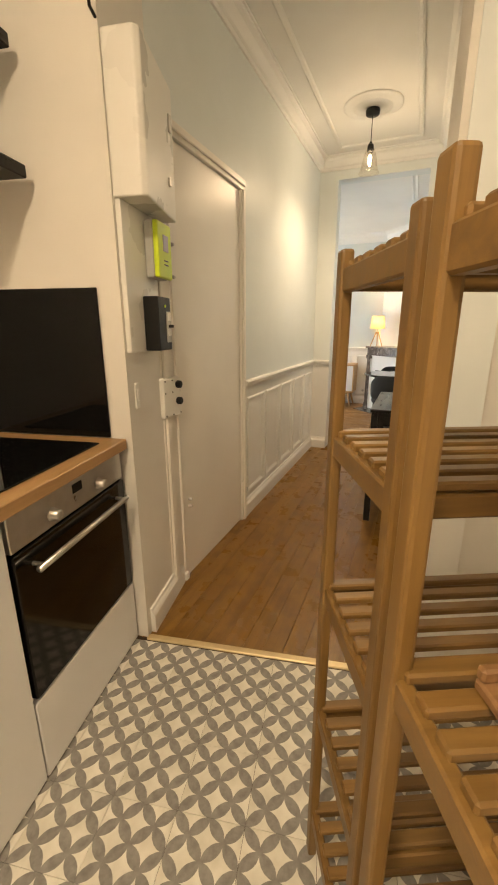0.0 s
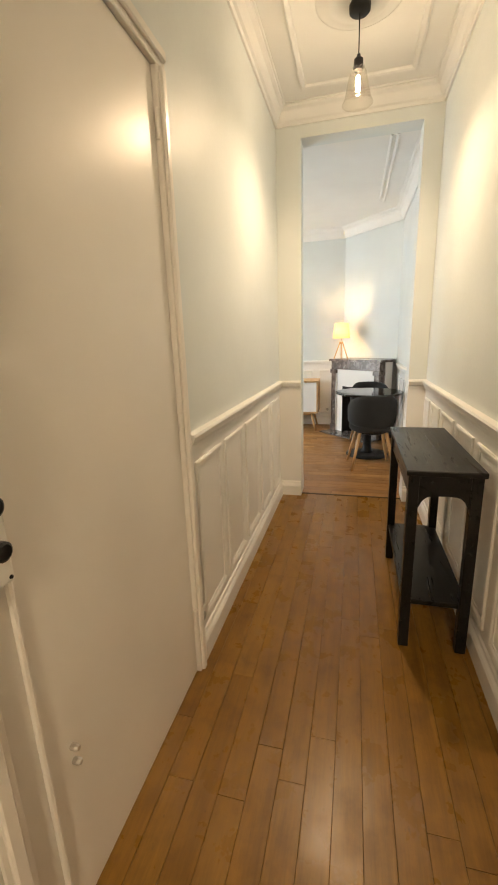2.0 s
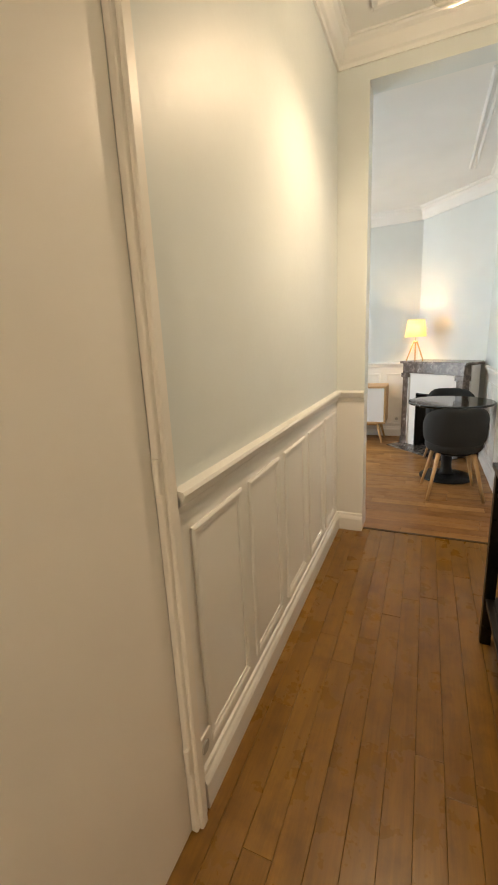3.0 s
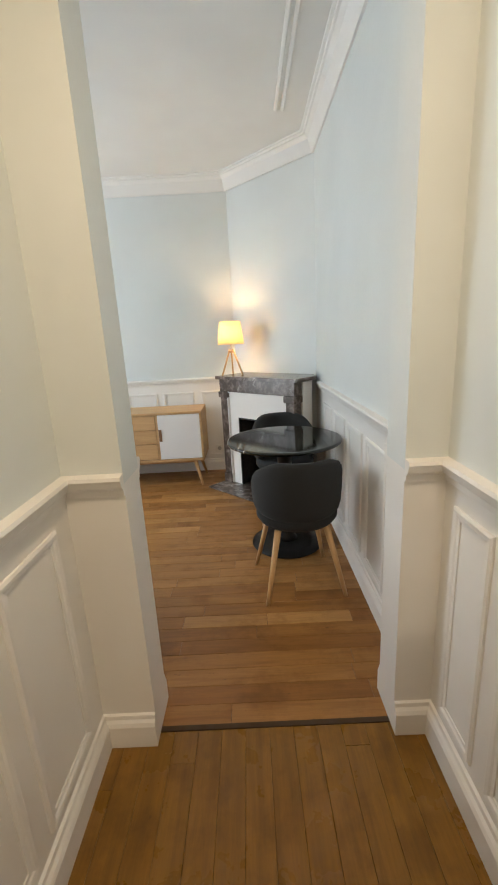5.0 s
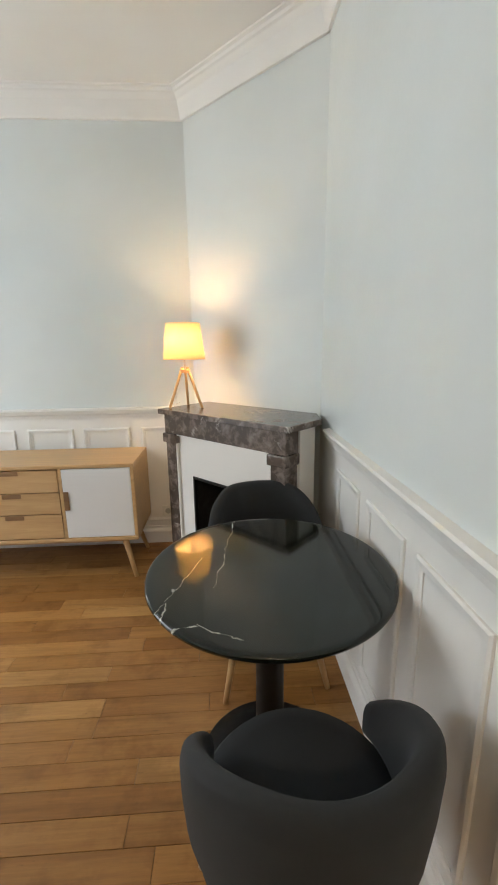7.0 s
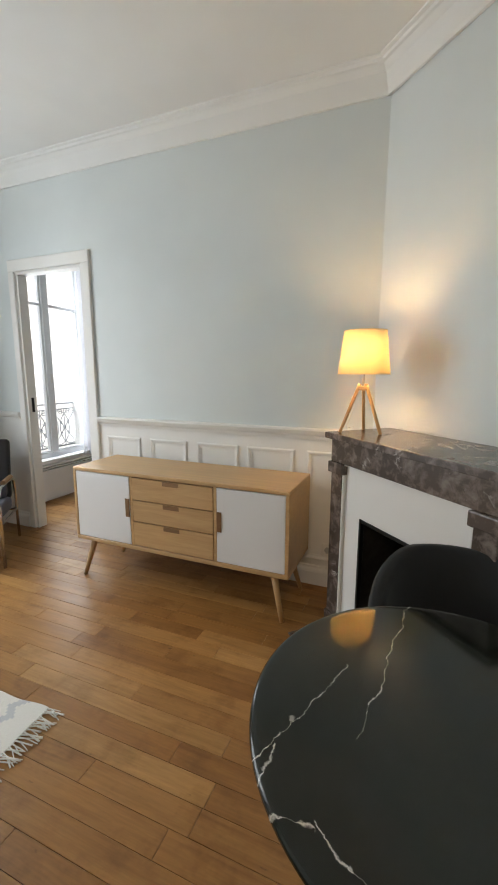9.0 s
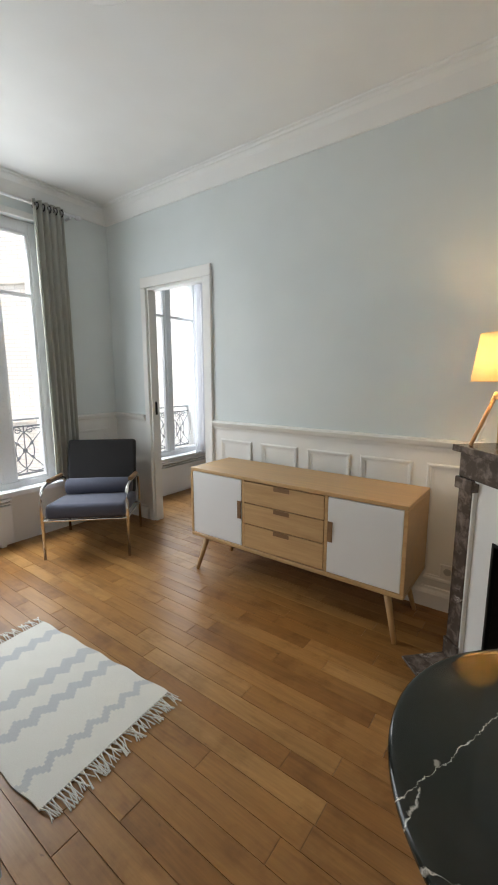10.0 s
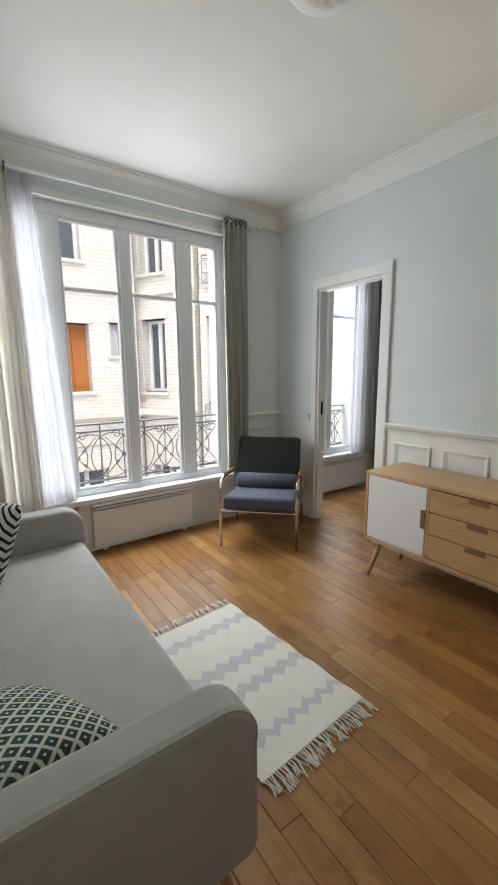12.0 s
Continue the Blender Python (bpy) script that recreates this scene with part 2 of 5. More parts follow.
WHITE = paint("white_paint", (0.80, 0.79, 0.76), 0.42, 0.03)
PALE = paint("pale_green_paint", (0.69, 0.733, 0.728), 0.47, 0.03)
CREAM = paint("kitchen_wall_paint", (0.76, 0.73, 0.68), 0.5, 0.04)
CEIL = paint("ceiling_paint", (0.80, 0.80, 0.78), 0.65, 0.03)
DOORP = paint("door_paint", (0.82, 0.785, 0.73), 0.34, 0.03)
PLANK_X = floorboard("oak_floor_board", "x", [(0.26, 0.117, 0.031), (0.345, 0.172, 0.053), (0.225, 0.099, 0.026), (0.295, 0.140, 0.040), (0.405, 0.220, 0.076)], 0.33)
PLANK_Y = floorboard("corridor_floor_board", "y", [(0.215, 0.106, 0.016), (0.232, 0.116, 0.019), (0.205, 0.100, 0.015), (0.222, 0.110, 0.017), (0.25, 0.129, 0.023)], 0.28)
GAP = plain("dark_floor_joint", (0.05, 0.028, 0.012), 0.9)
OAK = wood("light_oak", (0.50, 0.30, 0.13), (0.66, 0.43, 0.21), 0.42, "x", 0.8, streak=0.32)
OAKZ = wood("light_oak_leg", (0.50, 0.30, 0.13), (0.66, 0.43, 0.21), 0.42, "z", 0.8, streak=0.32)
DARKOAK = wood("grip_oak", (0.20, 0.10, 0.04), (0.32, 0.18, 0.08), 0.5, "x")
PINE = wood("acacia_slat", (0.155, 0.084, 0.022), (0.29, 0.168, 0.050), 0.42, "x", 0.9, 0.18)
PINEZ = wood("acacia_post", (0.155, 0.084, 0.022), (0.28, 0.160, 0.047), 0.42, "z", 0.9, 0.12)
COUNTER = wood("oak_worktop", (0.42, 0.24, 0.10), (0.58, 0.36, 0.17), 0.38, "y", 0.8)
LACQUER = paint("white_lacquer", (0.80, 0.80, 0.80), 0.35, 0.015)
BLACKWOOD = wood("black_stained_wood", (0.006, 0.0055, 0.005), (0.014, 0.013, 0.012), 0.3, "y")
BLACK = plain("black_metal", (0.006, 0.006, 0.006), 0.42)
BLACKGLASS = plain("black_ceramic_glass", (0.003, 0.003, 0.003), 0.05)
for dark in (BLACK, BLACKWOOD):
    dark.node_tree.nodes["Principled BSDF"].inputs["Specular IOR Level"].default_value = 0.3
BLACKGLASS.node_tree.nodes["Principled BSDF"].inputs["Specular IOR Level"].default_value = 0.25
OVENGLASS = plain("dark_oven_glass", (0.006, 0.005, 0.004), 0.08)
OVENGLASS.node_tree.nodes["Principled BSDF"].inputs["Specular IOR Level"].default_value = 0.3
STEEL = plain("brushed_steel", (0.55, 0.53, 0.50), 0.34, 0.9)
CHROME = plain("chrome_tube", (0.72, 0.71, 0.70), 0.16, 1.0, 0.02)
CHARCOAL = fabric("charcoal_cloth", (0.017, 0.019, 0.021), sheen=0.03)
ARMCLOTH = fabric("blue_grey_cloth", (0.085, 0.09, 0.125))
ARMBACK = fabric("dark_brown_grey_cloth", (0.022, 0.020, 0.021))
SOFACLOTH = fabric("light_grey_cloth", (0.42, 0.41, 0.385), scale=700)
TABLETOP = veined_top()
MANTEL = marble("grey_brown_marble", (0.085, 0.066, 0.056), (0.50, 0.46, 0.43), 6.0, 0.03, 0.22, (0.23, 0.19, 0.165))
SOOT = plain("sooty_hearth", (0.02, 0.018, 0.016), 0.85)
PLASTIC = plain("white_plastic", (0.76, 0.75, 0.71), 0.30, 0.0, 0.01, 3)
LIME = plain("lime_green_plastic", (0.62, 0.78, 0.03), 0.35, 0.0, 0.04)
GREYPLASTIC = plain("grey_meter_plastic", (0.42, 0.42, 0.40), 0.4, 0.0, 0.05)
IRON = plain("grey_iron", (0.20, 0.21, 0.22), 0.55, 0.3)
PVC = paint("window_white", (0.82, 0.83, 0.85), 0.3, 0.015)
PANE = glass("window_glass", (1, 1, 1), 0.0, 0.5)
SHADEGLASS = glass("pendant_glass", (0.98, 0.97, 0.95), 0.02, 0.5)
SHADE = sheer("cream_lampshade", (0.84, 0.71, 0.48), 0.45)
SHEER = sheer("white_sheer", (0.78, 0.78, 0.81), 0.45, clear=0.22)
CURTAIN = sheer("grey_green_curtain", (0.50, 0.50, 0.45), 0.3)
CURTAIN2 = sheer("cream_curtain", (0.80, 0.77, 0.71), 0.6, clear=0.08)
DARKCURTAIN = sheer("brown_grey_curtain", (0.17, 0.15, 0.14), 0.15)
BULB = glow("hot_filament", (1.0, 0.74, 0.48), PENDANT)
BULB2 = glow("warm_bulb", (1.0, 0.66, 0.34), MANTEL_LAMP)
PANEL = glow("kitchen_lamp", (1.0, 0.80, 0.56), KITCHEN_LAMP)
RUGTRIM = fabric("rug_fringe", (0.72, 0.69, 0.62), scale=500)
THRESH = plain("brass_strip", (0.58, 0.46, 0.26), 0.4, 0.4)
STONE = paint("facade_stone", (0.74, 0.71, 0.65), 0.85, 0.06)
ORANGE = wood("orange_shutter_wood", (0.50, 0.17, 0.035), (0.62, 0.24, 0.06), 0.6, "z")
DARKGLASS = plain("far_window_glass", (0.10, 0.12, 0.14), 0.08)
LEAF = plain("plant_leaf", (0.06, 0.13, 0.03), 0.6)


def brick_material():
    m = Mat("white_glazed_brick", (0.70, 0.68, 0.63), 0.55)
    tc, sep, com = m.n("ShaderNodeTexCoord"), m.n("ShaderNodeSeparateXYZ"), m.n("ShaderNodeCombineXYZ")
    m.link(tc.outputs["Object"], sep.inputs[0])
    m.link(m.math("ADD", sep.outputs[0], sep.outputs[1]), com.inputs[0])
    m.link(sep.outputs[2], com.inputs[1])
    br = m.n("ShaderNodeTexBrick")
    br.inputs["Scale"].default_value = 1.0
    br.inputs["Brick Width"].default_value = 0.22
    br.inputs["Row Height"].default_value = 0.072
    br.inputs["Mortar Size"].default_value = 0.006
    br.inputs["Color1"].default_value = (0.82, 0.81, 0.78, 1)
    br.inputs["Color2"].default_value = (0.76, 0.74, 0.70, 1)
    br.inputs["Mortar"].default_value = (0.62, 0.60, 0.56, 1)
    m.link(com.outputs[0], br.inputs["Vector"])
    m.colour(m.mix(0.3, br.outputs["Color"], m.ramp(m.noise(1.2, 4), [(0.3, (0.74, 0.71, 0.65)), (0.7, (0.92, 0.91, 0.88))]), "MULTIPLY"))
    m.bump(m.math("SUBTRACT", 1.0, br.outputs["Fac"]), 0.5, 0.006)
    return m.m


def tile_material(p):
    """White four-pointed stars between grey petals, on the tile's own coordinates; p: a petal's length."""
    m = Mat("cement_tile", (0.7, 0.68, 0.62), 0.42)
    tc, mp, sep = m.n("ShaderNodeTexCoord"), m.n("ShaderNodeMapping"), m.n("ShaderNodeSeparateXYZ")
    mp.inputs["Rotation"].default_value = (0, 0, radians(45))
    mp.inputs["Scale"].default_value = (1 / p, 1 / p, 1 / p)
    m.link(tc.outputs["Object"], mp.inputs["Vector"])
    m.link(mp.outputs["Vector"], sep.inputs[0])
    u, v = (m.math("ABSOLUTE", m.math("SUBTRACT", m.math("FRACT", m.math("ADD", sep.outputs[k], 20.0)), 0.5)) for k in (0, 1))
    a, b = m.math("MAXIMUM", u, v), m.math("MINIMUM", u, v)
    q = m.math("SUBTRACT", 1.0, a)
    d = m.math("ADD", m.math("MULTIPLY", q, q), m.math("MULTIPLY", b, b))
    petal = m.ramp(m.math("ADD", d, m.math("MULTIPLY", m.noise(90, 3), 0.05)), [(0.535, grey3(1)), (0.56, grey3(0))])
    wearing = m.noise(14, 5)
    white = m.ramp(wearing, [(0.3, (0.64, 0.61, 0.53)), (0.65, (0.80, 0.77, 0.70))])
    grey = m.ramp(m.noise(45, 4), [(0.3, (0.20, 0.19, 0.18)), (0.7, (0.31, 0.295, 0.275))])
    m.colour(m.mix(petal, white, grey))
    m.rough(m.ramp(wearing, [(0.3, grey3(0.36)), (0.7, grey3(0.55))]))
    m.bump(m.noise(120, 3), 0.12, 0.001)
    return m.m


def rug_material():
    """Cream weave with two stepped zigzag bands across the length (local x)."""
    m = Mat("woven_rug", (0.75, 0.72, 0.66), 0.95)
    tc, sep = m.n("ShaderNodeTexCoord"), m.n("ShaderNodeSeparateXYZ")
    m.link(tc.outputs["Object"], sep.inputs[0])
    step = m.math("FLOOR", m.math("MULTIPLY", sep.outputs[1], 75.0))
    tri = m.math("ABSOLUTE", m.math("SUBTRACT", m.math("FRACT", m.math("MULTIPLY", step, 0.1667)), 0.5))
    x = m.math("ADD", sep.outputs[0], m.math("MULTIPLY", tri, 0.07))
    bands = None
    for c, w in ((-0.31, 0.030), (-0.03, 0.036), (0.13, 0.030), (0.36, 0.020)):
        hit = m.math("LESS_THAN", m.math("ABSOLUTE", m.math("SUBTRACT", x, c)), w)
        bands = hit if bands is None else m.math("MAXIMUM", bands, hit)
    weave = m.noise(420, 2)
    cream = m.ramp(weave, [(0.3, (0.60, 0.575, 0.52)), (0.7, (0.76, 0.735, 0.68))])
    grey = m.ramp(weave, [(0.3, (0.42, 0.425, 0.43)), (0.7, (0.55, 0.555, 0.56))])
    m.colour(m.mix(bands, cream, grey))
    m.bump(weave, 0.5, 0.002)
    return m.m


def ogee_cushion_material():
    """Dark green lozenges with a pale net between them."""
    m = Mat("green_net_cloth", (0.05, 0.1, 0.09), 0.9)
    tc, sep = m.n("ShaderNodeTexCoord"), m.n("ShaderNodeSeparateXYZ")
    m.link(tc.outputs["Object"], sep.inputs[0])
    px = m.math("MULTIPLY", sep.outputs[0], 26.0)
    py = m.math("MULTIPLY", sep.outputs[2], 17.0)
    a = m.math("ABSOLUTE", m.math("SUBTRACT", m.math("FRACT", m.math("ADD", m.math("ADD", px, py), 20.0)), 0.5))
    b = m.math("ABSOLUTE", m.math("SUBTRACT", m.math("FRACT", m.math("ADD", m.math("SUBTRACT", px, py), 20.0)), 0.5))
    edge = m.math("MAXIMUM", a, b)
    net = m.ramp(edge, [(0.36, grey3(0)), (0.40, grey3(1))])
    dot = m.ramp(edge, [(0.08, grey3(1)), (0.11, grey3(0))])
    col = m.mix(net, m.ramp(m.noise(30, 3), [(0.3, (0.012, 0.035, 0.035)), (0.7, (0.02, 0.06, 0.05))]), (0.50, 0.53, 0.42))
    m.colour(m.mix(dot, col, (0.50, 0.53, 0.42)))
    m.bump(m.noise(700, 2), 0.3, 0.001)
    return m.m


def striped_cushion_material():
    m = Mat("black_white_cloth", (0.02, 0.02, 0.02), 0.9)
    tc, sep = m.n("ShaderNodeTexCoord"), m.n("ShaderNodeSeparateXYZ")
    m.link(tc.outputs["Object"], sep.inputs[0])
    v = m.math("ADD", sep.outputs[2], m.math("ABSOLUTE", sep.outputs[0]))
    f = m.math("FRACT", m.math("ADD", m.math("MULTIPLY", v, 26.0), 20.0))
    m.colour(m.mix(m.ramp(f, [(0.40, grey3(0)), (0.44, grey3(1))]), (0.014, 0.014, 0.016), (0.62, 0.60, 0.55)))
    m.bump(m.noise(700, 2), 0.3, 0.001)
    return m.m


BRICK = brick_material()
TILE_S = 0.20
TILE = tile_material(TILE_S / 2 / math.sqrt(2))
RUG = rug_material()
CUSHION_A, CUSHION_B = ogee_cushion_material(), striped_cushion_material()


# ---- mesh helpers ----
def obj(name, bm, mats, parent=None, at=None, smooth=False):
    me = bpy.data.meshes.new(name)
    bmesh.ops.recalc_face_normals(bm, faces=bm.faces)
    bm.to_mesh(me)
    bm.free()
    for m in (mats if isinstance(mats, (list, tuple)) else [mats]):
        me.materials.append(m)
    if smooth:
        for p in me.polygons:
            p.use_smooth = True
    ob = new(name, me)
    if parent:
        ob.parent = parent
    if at is not None:
        ob.matrix_basis = at
    return ob


def part(name, bm, material, parent, label="", at=None, smooth=False):
    ob = obj(name, bm, material, parent, at, smooth)
    if label:
        ob["label"] = label
    return ob


def thing(name, at, label, category, group=""):
    return tagged(base_at(name, at), label, category, group)


def base_at(name, at):
    ob = new(name)
    ob.empty_display_size = 0.1
    ob.matrix_basis = at
    return ob


def add_box(bm, x0, x1, y0, y1, z0, z1, bevel=0.0, seg=1, mi=0):
    r = bmesh.ops.create_cube(bm, size=1)
    vs = r["verts"]
    bmesh.ops.transform(bm, matrix=Matrix.LocRotScale(((x0 + x1) / 2, (y0 + y1) / 2, (z0 + z1) / 2), None, (x1 - x0, y1 - y0, z1 - z0)), verts=vs)
    fs = list({f for v in vs for f in v.link_faces})
    for f in fs:
        f.material_index = mi
    if bevel:
        es = list({e for v in vs for e in v.link_edges})
        bmesh.ops.bevel(bm, geom=es, offset=bevel, segments=seg, profile=0.5, affect="EDGES")
    return bm


def box(x0, x1, y0, y1, z0, z1, bevel=0.0, seg=1):
    return add_box(bmesh.new(), x0, x1, y0, y1, z0, z1, bevel, seg)


def lathe(profile, seg=24, bm=None):
    """Turned round z from (radius, height) pairs."""
    bm = bm or bmesh.new()
    rings = []
    for r, z in profile:
        if r < 1e-5:
            rings.append([bm.verts.new((0, 0, z))])
        else:
            rings.append([bm.verts.new((r * math.cos(2 * math.pi * i / seg), r * math.sin(2 * math.pi * i / seg), z)) for i in range(seg)])
    for a, b in zip(rings, rings[1:]):
        for i in range(seg):
            j = (i + 1) % seg
            if len(a) == 1 and len(b) > 1:
                bm.faces.new((a[0], b[i], b[j]))
            elif len(b) == 1 and len(a) > 1:
                bm.faces.new((a[i], a[j], b[0]))
            elif len(a) > 1:
                bm.faces.new((a[i], a[j], b[j], b[i]))
    return bm


def add_tube(bm, pts, r, seg=8, r2=None):
    pts = [Vector(p) for p in pts]
    rings = []
    for i, p in enumerate(pts):
        d = (pts[min(i + 1, len(pts) - 1)] - pts[max(i - 1, 0)]).normalized()
        up = Vector((0, 0, 1)) if abs(d.z) < 0.9 else Vector((0, 1, 0))
        a = d.cross(up).normalized()
        b = d.cross(a)
        rr = r if r2 is None else r + (r2 - r) * i / (len(pts) - 1)
        rings.append([bm.verts.new(p + rr * (math.cos(2 * math.pi * k / seg) * a + math.sin(2 * math.pi * k / seg) * b)) for k in range(seg)])
    for u, v in zip(rings, rings[1:]):
        for k in range(seg):
            bm.faces.new((u[k], u[(k + 1) % seg], v[(k + 1) % seg], v[k]))
    bm.faces.new(rings[0])
    bm.faces.new(rings[-1])
    return bm


def tube(pts, r, seg=8, r2=None):
    return add_tube(bmesh.new(), pts, r, seg, r2)


def prism(poly, z0, z1, bevel=0.0, seg=2):
    bm = bmesh.new()
    lo, hi = ([bm.verts.new((x, y, z)) for x, y in poly] for z in (z0, z1))
    bm.faces.new(lo)
    bm.faces.new(hi)
    for i in range(len(poly)):
        j = (i + 1) % len(poly)
        bm.faces.new((lo[i], lo[j], hi[j], hi[i]))
    if bevel:
        bmesh.ops.recalc_face_normals(bm, faces=bm.faces)
        bmesh.ops.bevel(bm, geom=list(bm.edges), offset=bevel, segments=seg, profile=0.5, affect="EDGES")
    return bm


def add_strip(bm, p0, p1, out, profile):
    """A moulding from p0 to p1 (plan points) with (outwards, height) profile points, closed at the ends."""
    rows = []
    for p in (p0, p1):
        rows.append([bm.verts.new((p[0] + out[0] * o, p[1] + out[1] * o, z)) for o, z in profile])
    n = len(profile)
    for i in range(n):
        j = (i + 1) % n
        bm.faces.new((rows[0][i], rows[0][j], rows[1][j], rows[1][i]))
    bm.faces.new(rows[0])
    bm.faces.new(rows[1])
    return bm


def panel_frame(p, along, out, w, z0, z1, width=0.034, d=0.011):
    """A mitred rectangular moulding on a wall; p: plan point of its near lower corner."""
    bm = bmesh.new()
    loops = []
    for inset, depth in ((0, -0.002), (0, d * 0.6), (0.007, d), (width * 0.55, d * 0.8), (width * 0.7, d * 0.45), (width, d * 0.35), (width, -0.002)):
        cs = []
        for s, z in ((inset, z0 + inset), (w - inset, z0 + inset), (w - inset, z1 - inset), (inset, z1 - inset)):
            cs.append(bm.verts.new((p[0] + along[0] * s + out[0] * depth, p[1] + along[1] * s + out[1] * depth, z)))
        loops.append(cs)
    for a, b in zip(loops, loops[1:]):
        for i in range(4):
            j = (i + 1) % 4
            bm.faces.new((a[i], a[j], b[j], b[i]))
    return bm


def structure(name, bm, mats, label, category="", at=None):
    return tagged(obj(name, bm, mats, None, at), label, category or name.split("_")[0], kind="structure")


# ---- the plan ----
XL, XR = 0.09, 1.228            # corridor faces
YK, YO, YO2 = 2.41, 5.685, 5.842  # kitchen end, opening wall's two faces
XW, YF = -2.75, 8.775           # window wall and far wall of the living room
YB = 11.3                       # bedroom's end
H, HL, RAIL = 2.93, 2.835, 0.988  # corridor and living room ceilings, dado rail
KROT = 11.0
KM = pose(0.165, YK, 0, 0, 0, KROT)  # kitchen frame: x along its end wall, y away from the kitchen


def wall(name, boxes, label, split=True, mats=None):
    """Boxes of one wall, white under the dado rail and tinted above."""
    bm = bmesh.new()
    for x0, x1, y0, y1, z0, z1 in boxes:
        if split and z0 < RAIL < z1:
            add_box(bm, x0, x1, y0, y1, z0, RAIL - 0.02, mi=0)
            add_box(bm, x0, x1, y0, y1, RAIL - 0.02, z1, mi=1)
        else:
            add_box(bm, x0, x1, y0, y1, z0, z1, mi=1 if z0 >= RAIL - 0.03 else 0)
    return structure(name, bm, mats or [WHITE, PALE], label, "wall")


DOOR0, DOOR1, DOORH = 2.775, 3.632, 2.125
wall("wall_corridor_west", [(XL - 0.2, XL, 2.60, DOOR0, 0, H), (XL - 0.2, XL, DOOR1, YO, 0, H), (XL - 0.2, XL, DOOR0, DOOR1, DOORH, H)],
     "pale painted corridor wall with white panelled dado")
wall("wall_corridor_east", [(XR, XR + 0.14, 2.60, YO, 0, H)], "pale painted corridor wall with white panelled dado")
OX0, OX1, OZ = 0.272, 1.102, 2.735
wall("wall_opening", [(XW - 0.35, OX0, YO, YO2, 0, H), (OX1, XR + 0.2, YO, YO2, 0, H), (OX0, OX1, YO, YO2, OZ, H)],
     "painted wall with a tall open doorway to the living room")
wall("wall_east", [(XR + 0.007, XR + 0.2, YO2, YF + 0.15, 0, H)], "pale blue-green living room wall with white dado")
D2X0, D2X1, D2H = -2.222, -1.545, 2.10
wall("wall_north", [(XW - 0.35, D2X0, YF, YF + 0.08, 0, H), (D2X1, XR + 0.2, YF, YF + 0.08, 0, H), (D2X0, D2X1, YF, YF + 0.08, D2H, H)],
     "pale blue-green living room wall with a doorway to the bedroom")
W0, W1, WZ0, WZ1 = 6.30, 8.17, 0.43, 2.56
V0, V1 = 9.10, 10.02
wall("wall_windows", [(XW - 0.35, XW, YO2, W0, 0, H), (XW - 0.35, XW, W1, V0 - 0.1, 0, H), (XW - 0.35, XW, V0 - 0.1, V0, 0, H), (XW - 0.35, XW, V1, YB, 0, H),
                      (XW - 0.35, XW, W0, W1, 0, WZ0), (XW - 0.35, XW, W0, W1, WZ1, H), (XW - 0.35, XW, V0, V1, 0, WZ0), (XW - 0.35, XW, V0, V1, WZ1, H)],
     "outer wall with tall windows over low radiators")
wall("wall_bedroom", [(XW - 0.35, 0.2, YB, YB + 0.15, 0, H), (0.05, 0.2, YF + 0.08, YB, 0, H)], "plain pale bedroom walls")
diag = prism([(0.527, YF + 0.002), (XR + 0.009, 8.052), (XR + 0.009, YF + 0.002)], 0, H)
structure("wall_chimney", diag, PALE, "pale blue-green corner chimney breast", "wall")

# kitchen walls, in the kitchen's own turned frame
bm = bmesh.new()
add_box(bm, -0.75, 0.0, 0.0, 0.345, 0, H)
structure("wall_kitchen_pier", bm, CREAM, "white painted end wall of the kitchen beside the entrance door", "wall", KM)
bm = bmesh.new()
add_box(bm, -0.75, -0.63, -2.9, 0.0, 0, H)
structure("wall_kitchen_west", bm, CREAM, "off-white kitchen wall behind the worktop", "wall", KM)
bm = bmesh.new()
add_box(bm, 1.062, 2.1, 0.012, 0.15, 0, H)
add_box(bm, 1.98, 2.1, -2.9, 0.03, 0, H)
add_box(bm, -0.75, 2.1, -3.02, -2.9, 0, H)
structure("wall_kitchen_east", bm, CREAM, "off-white kitchen walls beside and behind the shelves", "wall", KM)

# ceilings
structure("ceiling_corridor", box(-1.2, 3.0, -0.9, YO + 0.07, H, H + 0.15), CEIL, "white plaster ceiling of corridor and kitchen", "ceiling")
structure("ceiling_living", box(XW - 0.35, XR + 0.2, YO + 0.072, YB + 0.15, HL, H + 0.15), CEIL, "white plaster ceiling with a coved cornice", "ceiling")


def cornice(name, runs, label, d=0.095, drop=0.15, cove=False):
    bm = bmesh.new()
    for p0, p1, out in runs:
        if cove:
            add_strip(bm, p0, p1, out, [(0, HL), (0, 2.70), (0.014, 2.70), (0.022, 2.712), (0.032, 2.736), (0.038, 2.75), (0.05, 2.785), (0.074, 2.808), (0.086, 2.812), (0.09, 2.824), (0.106, 2.828), (0.108, HL)])
            continue
        add_strip(bm, p0, p1, out, [(0, H), (0, H - drop), (0.012, H - drop), (0.016, H - drop + 0.02), (0.03, H - drop + 0.028), (0.038, H - 0.075),
                                    (d * 0.62, H - 0.038), (d * 0.86, H - 0.024), (d * 0.88, H - 0.012), (d, H - 0.010), (d, H)])
    return structure(name, bm, CEIL, label, "cornice")


